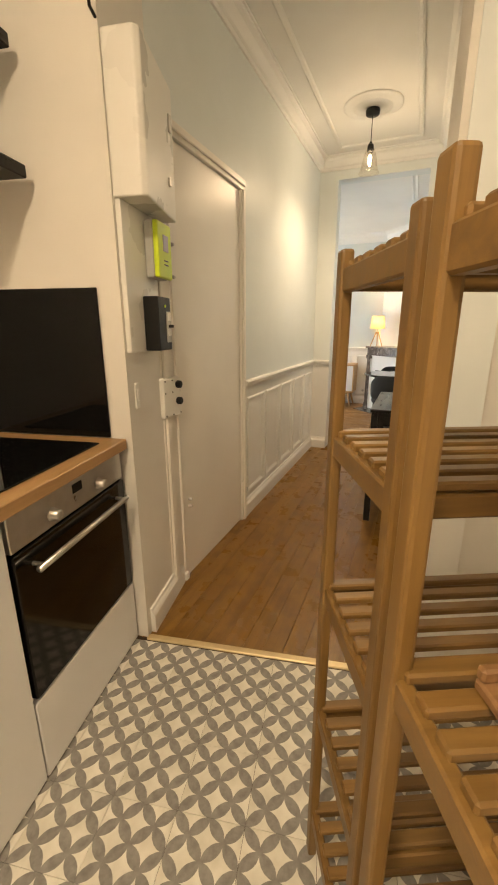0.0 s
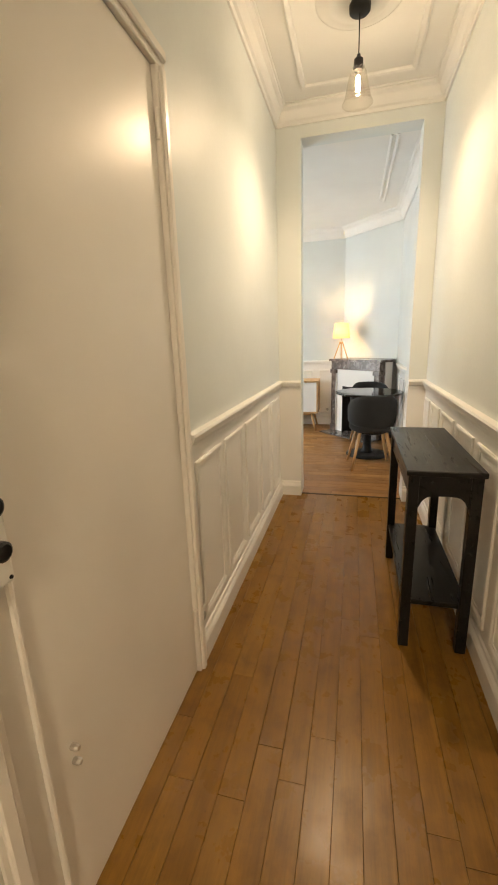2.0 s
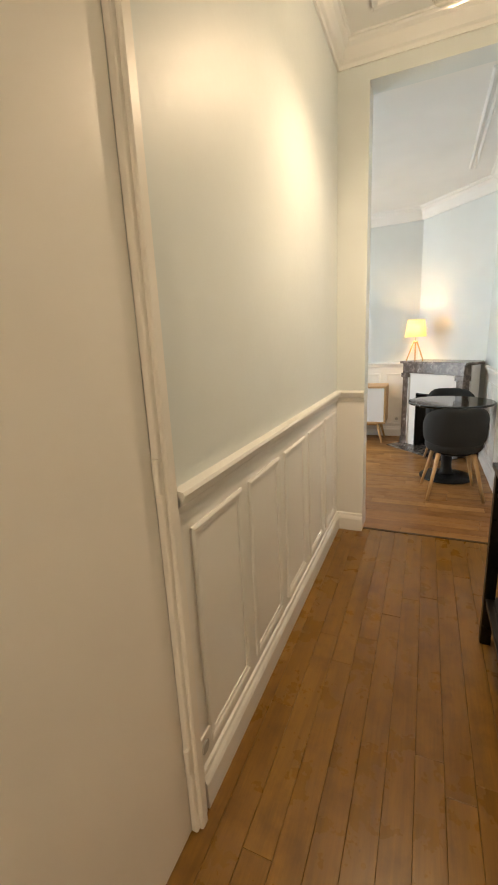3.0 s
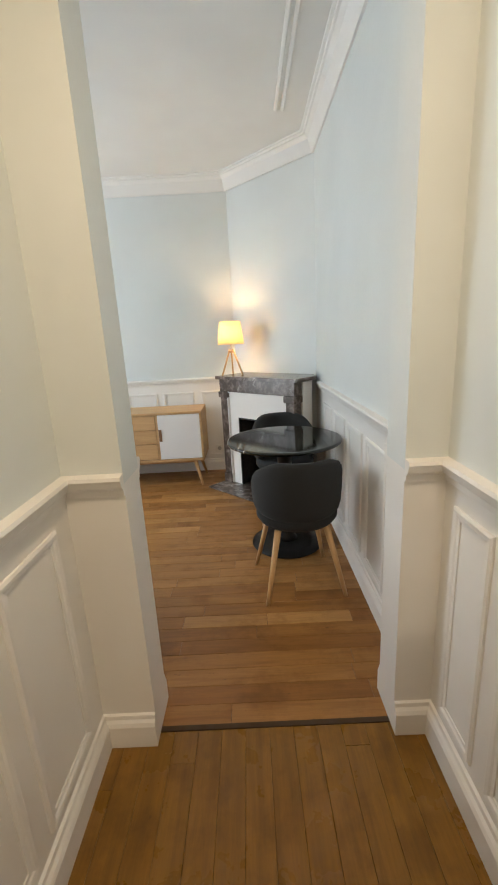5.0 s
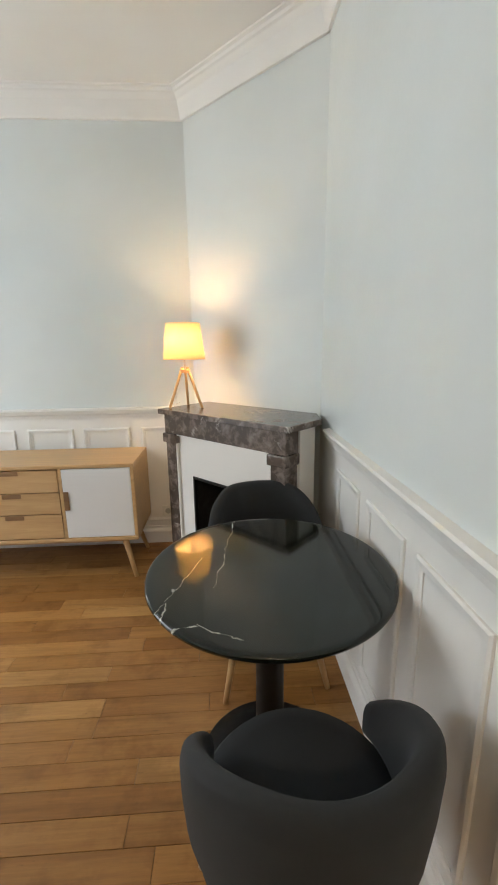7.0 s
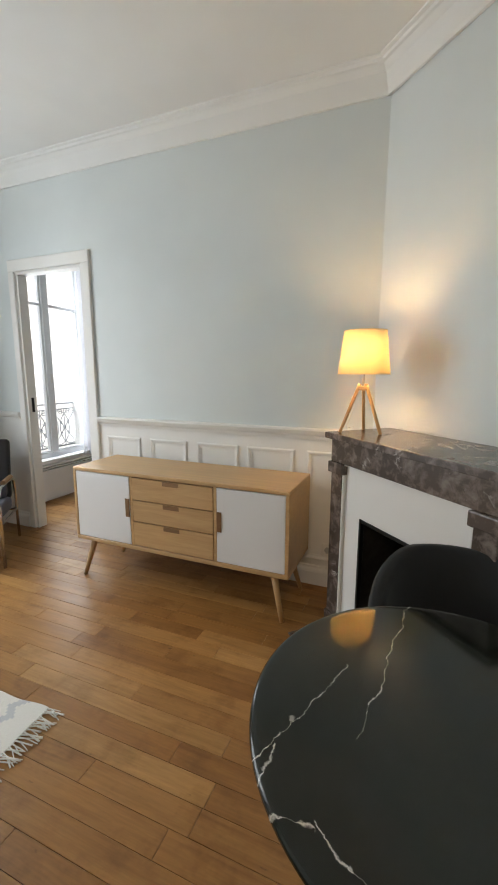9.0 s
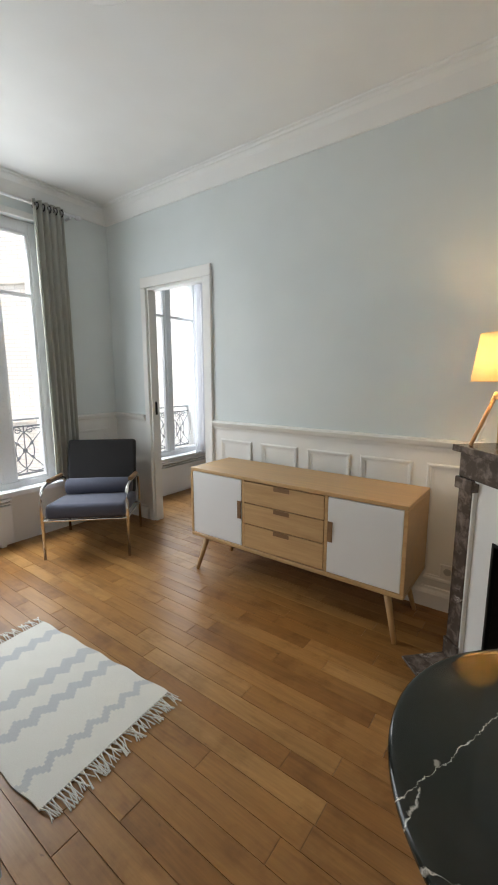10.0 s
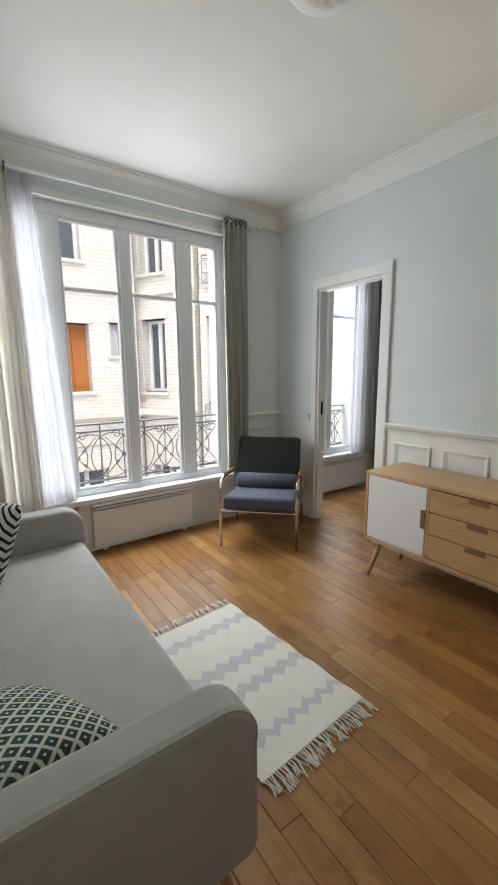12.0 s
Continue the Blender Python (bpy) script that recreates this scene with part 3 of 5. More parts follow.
q = math.sqrt(0.5)
cornice("trim_cornice_living", [((XR + 0.007, YO2), (XR + 0.007, 8.06), (-1, 0)), ((XR + 0.01, 8.05), (0.52, YF + 0.003), (-q, -q)), ((0.55, YF), (XW, YF), (0, -1)),
                                ((XW, YO2), (XW, YF), (1, 0)), ((XW, YO2), (OX0 - 0.01, YO2), (0, 1))], "white coved plaster cornice", cove=True)
cornice("trim_cornice_corridor", [((XL, 2.80), (XL, YO), (1, 0)), ((XR, 2.63), (XR, YO), (-1, 0)), ((XL, YO), (XR, YO), (0, -1))],
        "white moulded plaster cornice of the corridor", 0.085, 0.115)
bm = bmesh.new()
for x0, x1, y0, y1 in ((0.30, 1.02, 2.95, 5.48),):
    for a, b in (((x0, y0), (x1, y0)), ((x1, y0), (x1, y1)), ((x1, y1), (x0, y1)), ((x0, y1), (x0, y0))):
        d = Vector((b[0] - a[0], b[1] - a[1])).normalized()
        n2 = (-d.y, d.x)
        add_strip(bm, (a[0], a[1]), (b[0], b[1]), n2, [(0, H), (0, H - 0.010), (0.012, H - 0.016), (0.03, H - 0.012), (0.036, H - 0.004), (0.036, H)])
structure("trim_ceiling_corridor", bm, CEIL, "flat rectangular plaster moulding on the corridor ceiling", "moulding")
bm = bmesh.new()
for x in (0.94, 0.985):
    add_strip(bm, (x, YO2 + 0.25), (x, 7.72), (-1, 0), [(0, HL), (0, HL - 0.007), (0.009, HL - 0.011), (0.022, HL - 0.007), (0.026, HL)])
structure("trim_ceiling_living", bm, CEIL, "double plaster line on the living room ceiling", "moulding")

# dado rails, baseboards
RAILP = [(0, RAIL - 0.055), (0.008, RAIL - 0.055), (0.012, RAIL - 0.035), (0.024, RAIL - 0.024), (0.03, RAIL - 0.008), (0.034, RAIL), (0.030, RAIL + 0.010), (0, RAIL + 0.014)]
BASEP = [(0, 0), (0.022, 0), (0.022, 0.085), (0.017, 0.098), (0.010, 0.108), (0.008, 0.122), (0, 0.126)]


def run(name, runs, profile, label, category):
    bm = bmesh.new()
    for p0, p1, out in runs:
        add_strip(bm, p0, p1, out, profile)
    return structure(name, bm, WHITE, label, category)


XE = XR + 0.007
LINES = [((XL, 3.70), (XL, YO), (1, 0)), ((XR, 2.63), (XR, YO), (-1, 0)), ((XL, YO), (OX0 - 0.0, YO), (0, -1)), ((OX1, YO), (XR, YO), (0, -1)),
         ((XE, YO2), (XE, 7.86), (-1, 0)), ((OX1, YO2), (XE, YO2), (0, 1)), ((-1.465, YF), (0.52, YF), (0, -1)), ((XW, YF), (-2.30, YF), (0, -1)), ((XW, W1 + 0.05), (XW, YF), (1, 0)),
         ((XW, YO2), (OX0, YO2), (0, 1))]
run("trim_dado_rail", LINES, RAILP, "white moulded dado rail", "dado rail")
run("baseboard", LINES, BASEP, "white moulded baseboard", "baseboard")


def panels(name, p, along, out, spans, z0, z1, label):
    root = base_at(name, Matrix())
    tagged(root, label, "wall panelling", kind="structure")
    for a, b in spans:
        part("panel_moulding", panel_frame((p[0] + along[0] * a, p[1] + along[1] * a), along, out, b - a, z0, z1), WHITE, root)


panels("trim_panels_corridor_west", (XL, 0), (0, 1), (1, 0), [(3.76, 4.08), (4.14, 4.46), (4.53, 4.85), (4.93, 5.245), (5.31, 5.59)][::1], 0.165, 0.875, "white rectangular panel mouldings under the dado rail")
panels("trim_panels_corridor_east", (XR, 0), (0, 1), (-1, 0), [(2.74, 3.05), (3.13, 3.44), (3.52, 3.83), (3.91, 4.22), (4.30, 4.61), (4.69, 5.00), (5.08, 5.36), (5.43, 5.62)], 0.165, 0.875, "white rectangular panel mouldings under the dado rail")
panels("trim_panels_living_east", (XE, 0), (0, 1), (-1, 0), [(5.92, 6.14), (6.22, 6.53), (6.607, 6.915), (6.993, 7.30), (7.385, 7.68)], 0.165, 0.855, "white rectangular panel mouldings under the dado rail")
panels("trim_panels_living_north", (0, YF), (1, 0), (0, -1), [(-1.39, -1.09), (-1.005, -0.70), (-0.62, -0.31), (-0.245, 0.07), (0.15, 0.46)], 0.165, 0.86, "white rectangular panel mouldings behind the sideboard")
panels("trim_panels_window", (XW, 0), (0, 1), (1, 0), [(8.32, 8.66)], 0.165, 0.86, "white rectangular panel moulding behind the armchair")

# casing of the bedroom doorway
bm = bmesh.new()
for x0, x1 in ((D2X0 - 0.06, D2X0), (D2X1, D2X1 + 0.08)):
    add_box(bm, x0, x1, YF - 0.022, YF + 0.002, 0, D2H, 0.004)
add_box(bm, D2X0 - 0.06, D2X1 + 0.08, YF - 0.0225, YF + 0.002, D2H + 0.0, D2H + 0.085, 0.004)
add_box(bm, D2X0, D2X0 + 0.02, YF, YF + 0.08, 0, D2H - 0.02)
add_box(bm, D2X1 - 0.02, D2X1, YF, YF + 0.08, 0, D2H - 0.02)
add_box(bm, D2X0, D2X1, YF, YF + 0.08, D2H - 0.02, D2H - 0.001)
door2 = structure("door_2", bm, WHITE, "white casing of the open bedroom doorway", "doorway")
part("strike_plate", box(D2X0 + 0.02, D2X0 + 0.023, YF + 0.03, YF + 0.055, 1.0, 1.12, 0.001), BLACK, door2, "dark latch plate")
structure("trim_opening", box(OX0 + 0.001, OX1 - 0.001, YO + 0.03, YO + 0.05, -0.003, 0.004), GAP, "dark joint in the floor of the opening", "threshold")

# entrance door in the corridor's west wall
bm = bmesh.new()
DC = 0.062
for y0, y1, z1 in ((DOOR0 - DC, DOOR0, DOORH), (DOOR1, DOOR1 + DC, DOORH)):
    add_box(bm, XL - 0.001, XL + 0.020, y0, y1, 0, z1, 0.003)
    add_box(bm, XL + 0.018, XL + 0.032, y0 + 0.012, y1 - 0.020, 0, z1, 0.004)
add_box(bm, XL - 0.001, XL + 0.0205, DOOR0 - DC, DOOR1 + DC, DOORH, DOORH + DC, 0.003)
add_box(bm, XL + 0.018, XL + 0.0325, DOOR0 - DC + 0.012, DOOR1 + DC - 0.012, DOORH + 0.02, DOORH + DC - 0.012, 0.004)
door = structure("door_1", bm, DOORP, "closed cream flush entrance door in a moulded frame", "door")
part("leaf", box(XL - 0.05, XL + 0.004, DOOR0 + 0.003, DOOR1 - 0.003, 0.008, DOORH - 0.003, 0.002), DOORP, door, "cream painted flush door leaf")
for z in (1.93, 1.02, 0.22):
    part("hinge", lathe([(0, 0), (0.007, 0), (0.008, 0.003), (0.008, 0.077), (0.007, 0.08), (0, 0.08)], 10), DOORP, door, "painted hinge", pose(XL + 0.014, DOOR1 - 0.004, z))
part("door_closer_plate", box(XL + 0.004, XL + 0.022, DOOR0 + 0.01, DOOR0 + 0.11, DOORH - 0.10, DOORH - 0.075, 0.004), STEEL, door, "worn metal catch")
for z, s in ((1.70, 0.085), (1.565, 0.085), (0.455, 0.15), (0.415, 0.15)):
    part("bolt", lathe([(0, 0), (0.008, 0), (0.009, 0.012), (0.006, 0.02), (0, 0.021)], 10), STEEL, door, "small steel bolt", pose(XL + 0.004, DOOR0 + s, z, 0, 90, 0))
part("lock_rod", tube([(XL + 0.014, DOOR0 + 0.066, 0.06), (XL + 0.014, DOOR0 + 0.066, 2.02)], 0.007, 8), DOORP, door, "painted vertical lock rod")
part("floor_bolt", box(XL + 0.004, XL + 0.03, DOOR0 + 0.05, DOOR0 + 0.085, 0.01, 0.055, 0.006, 2), PLASTIC, door, "white bolt shoe")
lock = part("lock_case", box(XL + 0.004, XL + 0.042, DOOR0 - 0.082, DOOR0 + 0.060, 0.945, 1.125, 0.006, 2), PLASTIC, door, "white painted multipoint lock case")
for z in (1.092, 1.015):
    part("knob", lathe([(0, 0), (0.017, 0), (0.018, 0.004), (0.0175, 0.018), (0.013, 0.021), (0, 0.0215)], 16), BLACK, lock, "black round knob", pose(XL + 0.042, DOOR0 + 0.030, z, 0, 90, 0))
for y, z in ((-0.07, 0.956), (-0.07, 1.114), (0.05, 0.956), (-0.012, 1.114), (-0.012, 0.956), (-0.07, 1.06), (-0.012, 1.06)):
    part("screw", lathe([(0, 0), (0.004, 0), (0.0035, 0.002), (0, 0.0025)], 8), BLACK, lock, "dark screw head", pose(XL + 0.042, DOOR0 + y, z, 0, 90, 0))

# ---- windows ----
def muntin_window(name, y0, y1, panes, x, label):
    """A white window in the outer wall: frame, each sash with its glass, a cross bar, a sill."""
    bm = bmesh.new()
    add_box(bm, x - 0.04, x + 0.03, y0, panes[0][0], WZ0, WZ1, 0.004)
    add_box(bm, x - 0.04, x + 0.03, panes[-1][1], y1, WZ0, WZ1, 0.004)
    add_box(bm, x - 0.04, x + 0.03, panes[0][0], panes[-1][1], 2.475, WZ1, 0.004)
    add_box(bm, x - 0.04, x + 0.03, panes[0][0], panes[-1][1], WZ0, 0.49, 0.004)
    for a, b in zip(panes, panes[1:]):
        add_box(bm, x - 0.035, x + 0.035, a[1], b[0], 0.49, 2.475, 0.006)
    w = structure(name, bm, PVC, label, "window")
    for a, b in panes:
        f = bmesh.new()
        for u0, u1, z0, z1 in ((a, a + 0.018, 0.49, 2.475), (b - 0.018, b, 0.49, 2.475), (a + 0.018, b - 0.018, 0.49, 0.508), (a + 0.018, b - 0.018, 2.457, 2.475), (a + 0.018, b - 0.018, 1.985, 2.012)):
            add_box(f, x - 0.022, x + 0.022, u0, u1, z0, z1, 0.003)
        sash = part("sash", f, PVC, w)
        for z0, z1 in ((0.508, 1.985), (2.012, 2.457)):
            g = part("pane", box(x - 0.004, x + 0.002, a + 0.018, b - 0.018, z0, z1), PANE, sash)
            g.visible_shadow = False
    part("window_sill", box(x + 0.03, XW + 0.06, y0, y1, WZ0 - 0.03, WZ0 + 0.012, 0.006, 2), PVC, w)
    for s in (y0, y1):
        part("reveal_trim", box(XW, XW + 0.018, min(s, s + 0.05 * (1 if s == y1 else -1)), max(s, s + 0.05 * (1 if s == y1 else -1)), WZ0, WZ1 + 0.05, 0.004), WHITE, w)
    part("head_trim", box(XW, XW + 0.0185, y0, y1, WZ1, WZ1 + 0.05, 0.004), WHITE, w)
    return w


GX = -2.83
win1 = muntin_window("window_1", W0, W1, [(6.385, 6.665), (6.79, 7.212), (7.296, 7.70), (7.818, 8.088)], GX, "tall white four-light window over the courtyard")
hand = part("handle", box(-0.008, 0.0, -0.008, 0.008, -0.06, 0.03, 0.003), PLASTIC, win1, "white window handle", pose(GX + 0.052, 7.254, 1.23))
win2 = muntin_window("window_2", V0, V1, [(9.15, 9.50), (9.575, 9.965)], GX, "tall white bedroom window")
part("handle", box(-0.008, 0.0, -0.008, 0.008, -0.06, 0.03, 0.003), PLASTIC, win2, "white window handle", pose(GX + 0.052, 9.54, 1.28))


def balcony_rail(name, y0, y1, x):
    root = thing(name, pose(x, y0, 0.455), "grey wrought-iron window guard with rings and scrolls", "railing")
    w, h = y1 - y0, 0.53
    part("top_rail", box(-0.018, 0.018, 0, w, h - 0.014, h, 0.003), IRON, root)
    part("upper_bar", box(-0.008, 0.008, 0, w, h - 0.075, h - 0.063), IRON, root)
    part("lower_bar", box(-0.008, 0.008, 0, w, 0.03, 0.044), IRON, root)
    n = max(2, round(w / 0.38))
    step, mid = w / n, 0.245
    for i in range(n + 1):
        part("post", tube([(0, i * step, 0), (0, i * step, h - 0.01)], 0.007, 6), IRON, root)
    for i in range(n):
        c = (i + 0.5) * step
        part("baluster", tube([(0, c, 0.03), (0, c, h - 0.06)], 0.005, 6), IRON, root)
        for s in (-1, 1):
            part("ring", tube([(s * 0.004, c + s * step / 4 + step * 0.46 * math.cos(a), mid + 0.195 * math.sin(a)) for a in np.linspace(0, 2 * math.pi, 33)], 0.005, 6), IRON, root)
            dy, dz = s * step * 0.40, 0.165
            part("diagonal", tube([(0, c - dy, mid - dz), (0, c + dy, mid + dz)], 0.0045, 6), IRON, root)
            for u in (-0.38, 0.38):
                lozenge = lathe([(0, -0.045), (0.013, 0), (0, 0.045)], 6)
                part("lozenge", lozenge, IRON, root, "", pose(0, c + dy * u, mid + dz * u, -math.degrees(math.atan2(dy, dz)), 0, 0))
            part("scroll", tube([(0, c + s * (0.055 + (0.040 - 0.0055 * a) * math.cos(a * 1.5)), h - 0.105 + (0.036 - 0.005 * a) * math.sin(a * 1.5)) for a in np.linspace(0, 5.5, 22)], 0.0045, 6), IRON, root)
        part("boss", lathe([(0, -0.012), (0.020, -0.006), (0.023, 0), (0.020, 0.006), (0, 0.012)], 10), IRON, root, "", pose(0, c, mid, 0, 90, 0))
    return root


balcony_rail("window_guard", W0 - 0.03, W1 + 0.03, -3.02)
balcony_rail("window_guard", V0 - 0.03, V1 + 0.03, -3.02)


def radiator_box(name, y0, y1, label):
    root = thing(name, pose(XW, y0, 0), label, "radiator")
    w = y1 - y0
    body = part("body", box(0.003, 0.055, 0, w, 0.03, 0.335, 0.004), LACQUER, root)
    part("top_cap", box(0.003, 0.068, -0.004, w + 0.004, 0.372, 0.395, 0.004), LACQUER, root)
    part("middle_slat", box(0.003, 0.060, 0, w, 0.346, 0.36, 0.002), LACQUER, root)
    # black bar behind the slats: the slots' shade is put into its colour
    part("grille_shadow", box(0.003, 0.030, 0.002, w - 0.002, 0.335, 0.372), BLACK, root, "black bar painted as the shade in the slots under the cap")
    for y in (0.06, w - 0.10):
        part("foot", box(0.01, 0.045, y, y + 0.04, 0, 0.03, 0.003), LACQUER, root)
    return root


radiator_box("radiator", 6.86, 7.72, "low white panel radiator with two dark slots under the window")
radiator_box("radiator", 9.10, 10.05, "low white panel radiator under the bedroom window")


def curtain(name, y0, y1, z0, z1, x, folds, amp, mat, label, flare=0.0, rings=False, rows=14, lean=0.0):
    """Hanging cloth along y with soft folds."""
    root = thing(name, pose(x, 0, 0), label, "curtain")
    bm = bmesh.new()
    n = folds * 10
    grid = []
    for j in range(rows + 1):
        f = j / rows
        row = []
        for i in range(n + 1):
            u = i / n
            a = u * folds * 2 * math.pi
            wob = 0.5 * math.sin(u * 13.0 + f * 3.0) * f
            yy = y0 + (y1 - y0) * u + (u - 0.5) * flare * f + lean * f * u
            row.append(bm.verts.new((amp * (math.sin(a + wob) * (0.85 + 0.3 * math.sin(u * 7)) + 0.25 * math.sin(2 * a + 1)), yy + 0.006 * math.sin(a * 2 + f * 2), z1 + (z0 - z1) * f)))
        grid.append(row)
    for a, b in zip(grid, grid[1:]):
        for i in range(n):
            bm.faces.new((a[i], a[i + 1], b[i + 1], b[i]))
    cloth = part("cloth", bm, mat, root, "", None, True)
    so = cloth.modifiers.new("thick", "SOLIDIFY")
    so.thickness = 0.0015
    if rings:
        for i in range(folds * 2):
            yy = y0 + (y1 - y0) * (i + 0.5) / (folds * 2)
            part("eyelet", tube([(0.024 * math.cos(a), yy, z1 - 0.04 + 0.024 * math.sin(a)) for a in np.linspace(0, 2 * math.pi, 17)], 0.004, 6), BLACK, root)
    return root


rod = thing("curtain_rod", pose(-2.675, 0, 2.668), "thin white curtain rod with end knobs over the window", "curtain rod")
part("bar", tube([(0, 5.90, 0), (0, 8.43, 0)], 0.0105, 12), PVC, rod)
for y in (5.88, 8.45):
    part("finial", lathe([(0, -0.03), (0.014, -0.026), (0.019, 0), (0.014, 0.026), (0, 0.03)], 12), PVC, rod, "", pose(0, y, 0, 90, 0, 0))
for y in (6.02, 8.38):
    part("bracket", box(-0.075, 0.004, y - 0.008, y + 0.008, -0.03, -0.011, 0.003), PVC, rod)
curtain("curtain", 8.07, 8.32, 0.47, 2.70, -2.675, 5, 0.03, CURTAIN, "grey-green eyelet curtain drawn to the side of the window", -0.02, True)
curtain("curtain", 5.93, 6.50, 0.06, 2.70, -2.675, 9, 0.034, CURTAIN2, "cream striped curtain hanging beside the window", 0.05, True)
curtain("sheer_curtain", 6.42, 6.63, 0.36, 2.66, -2.715, 5, 0.016, SHEER, "white sheer curtain over the window's side light", 0.06, False, 14, 0.10)
rod2 = thing("curtain_rod", pose(-2.665, 0, 2.64), "thin white curtain rod over the bedroom window", "curtain rod")
part("bar", tube([(0, 9.0, 0), (0, 10.6, 0)], 0.0105, 10), PVC, rod2)
for y in (9.03, 10.58):
    part("bracket", box(-0.085, 0.004, y - 0.008, y + 0.008, -0.03, -0.011, 0.003), PVC, rod2)
curtain("sheer_curtain", 9.86, 10.20, 0.42, 2.66, -2.70, 5, 0.022, SHEER, "white sheer curtain beside the bedroom window", 0.08, False, 14, 0.06)
curtain("curtain", 10.24, 10.56, 0.03, 2.67, -2.665, 5, 0.03, DARKCURTAIN, "brown-grey curtain in the bedroom", 0.02)

# ---- courtyard ----
structure("ground", box(-60, 60, -60, 80, -9.2, -9.0), STONE, "paved courtyard ground far below", "ground")


def house(name, at, openings, length, z0, z1, depth, label, ledges=()):
    """A brick facade along local y whose face is at local x 0, looking to +x; openings: y0, y1, z0, z1, kind."""
    root = thing(name, at, label, "building")
    bm = bmesh.new()
    ys = sorted({0, length, *[o[0] for o in openings], *[o[1] for o in openings]})
    for a, b in zip(ys, ys[1:]):
        cuts = sorted((o[2], o[3]) for o in openings if o[0] < b - 1e-6 and o[1] > a + 1e-6)
        z = z0
        for c0, c1 in cuts:
            add_box(bm, -0.4, 0, a, b, z, c0)
            z = c1
        add_box(bm, -0.4, 0, a, b, z, z1)
    part("wall", bm, BRICK, root, "white glazed brick wall")
    part("core", box(-depth, -0.45, 0, length, z0, z1 - 0.1), STONE, root)
    part("roof", box(-depth, 0.12, -0.1, length + 0.1, z1, z1 + 0.25, 0.03), STONE, root)
    for y0, y1, a, b, kind in openings:
        win = part("window", box(-0.30, -0.27, y0, y1, a, b), ORANGE if kind == "shutter" else DARKGLASS, root, "closed orange wooden shutter" if kind == "shutter" else "")
        if kind == "shutter":
            for k in range(1, 3):
                part("board_joint", box(-0.272, -0.262, y0 + (y1 - y0) * k / 3 - 0.004, y0 + (y1 - y0) * k / 3 + 0.004, a, b), GAP, win)
        else:
            f = bmesh.new()
            for u0, u1, c0, c1 in ((y0, y0 + 0.06, a, b), (y1 - 0.06, y1, a, b), (y0 + 0.06, y1 - 0.06, b - 0.07, b), (y0 + 0.06, y1 - 0.06, a, a + 0.07), ((y0 + y1) / 2 - 0.045, (y0 + y1) / 2 + 0.045, a + 0.07, b - 0.07)):
                add_box(f, -0.272, -0.22, u0, u1, c0, c1)
            part("frame", f, PVC, win)
        part("sill", box(-0.26, 0.07, y0 - 0.06, y1 + 0.06, a - 0.07, a, 0.01), STONE, win)
        part("lintel", box(-0.26, 0.02, y0 - 0.1, y1 + 0.1, b, b + 0.13, 0.01), STONE, win)
    for z, h, d in ledges:
        part("ledge", box(0, d, 0, length, z, z + h, 0.02), STONE, root)
    return root


far_house = house("courtyard_house", pose(-8.0, 2.5, 0), [(4.95, 5.80, 1.05, 2.35, "shutter"), (6.2, 6.42, 1.75, 2.4, "w"), (3.2, 4.0, 1.05, 2.6, "w"), (1.0, 1.8, 1.05, 2.6, "w"),
                                                     (4.85, 5.75, 3.5, 5.0, "w"), (2.8, 3.6, 3.5, 5.0, "w"), (5.2, 6.0, -2.2, -0.55, "w"), (3.0, 3.8, -2.2, -0.55, "w")],
                  6.75, -9, 5.3, 4.0, "white brick courtyard house with an orange shutter", [(0.50, 0.14, 0.16), (2.95, 0.12, 0.06), (-0.05, 0.1, 0.05)])
side_house = house("courtyard_house", pose(-8.4, 9.25, 0, 0, 0, -62), [(0.35, 0.95, 1.0, 2.5, "w"), (0.35, 0.95, 3.4, 4.9, "w"), (0.5, 1.1, -2.2, -0.6, "w")],
                   1.7, -9, 5.3, 3.0, "white brick courtyard wing with tall windows", [(0.50, 0.14, 0.14), (2.95, 0.12, 0.06)])
wing = house("courtyard_house", pose(-6.6, 10.0, 0, 0, 0, -28), [(0.12, 0.85, 0.55, 2.45, "w"), (0.12, 0.85, 3.3, 4.8, "w"), (1.35, 1.9, 0.55, 2.45, "w")],
             2.6, -9, 5.3, 3.0, "pale brick courtyard wing with a balcony and flower pot", [(2.95, 0.12, 0.06)])
guard = balcony_rail("window_guard", 0, 0.9, 0)
guard.matrix_basis = pose(-6.6, 10.0, 0, 0, 0, -28) @ pose(0.10, 0.05, 0.25)
guard2 = balcony_rail("window_guard", 0, 0.9, 0)
guard2.matrix_basis = pose(-6.6, 10.0, 0, 0, 0, -28) @ pose(0.10, 0.05, 3.0)
house("courtyard_house", pose(-5.3, 10.5, 0, 0, 0, -42), [], 4.2, -9, 5.3, 2.0, "white glazed brick wall across from the bedroom window")

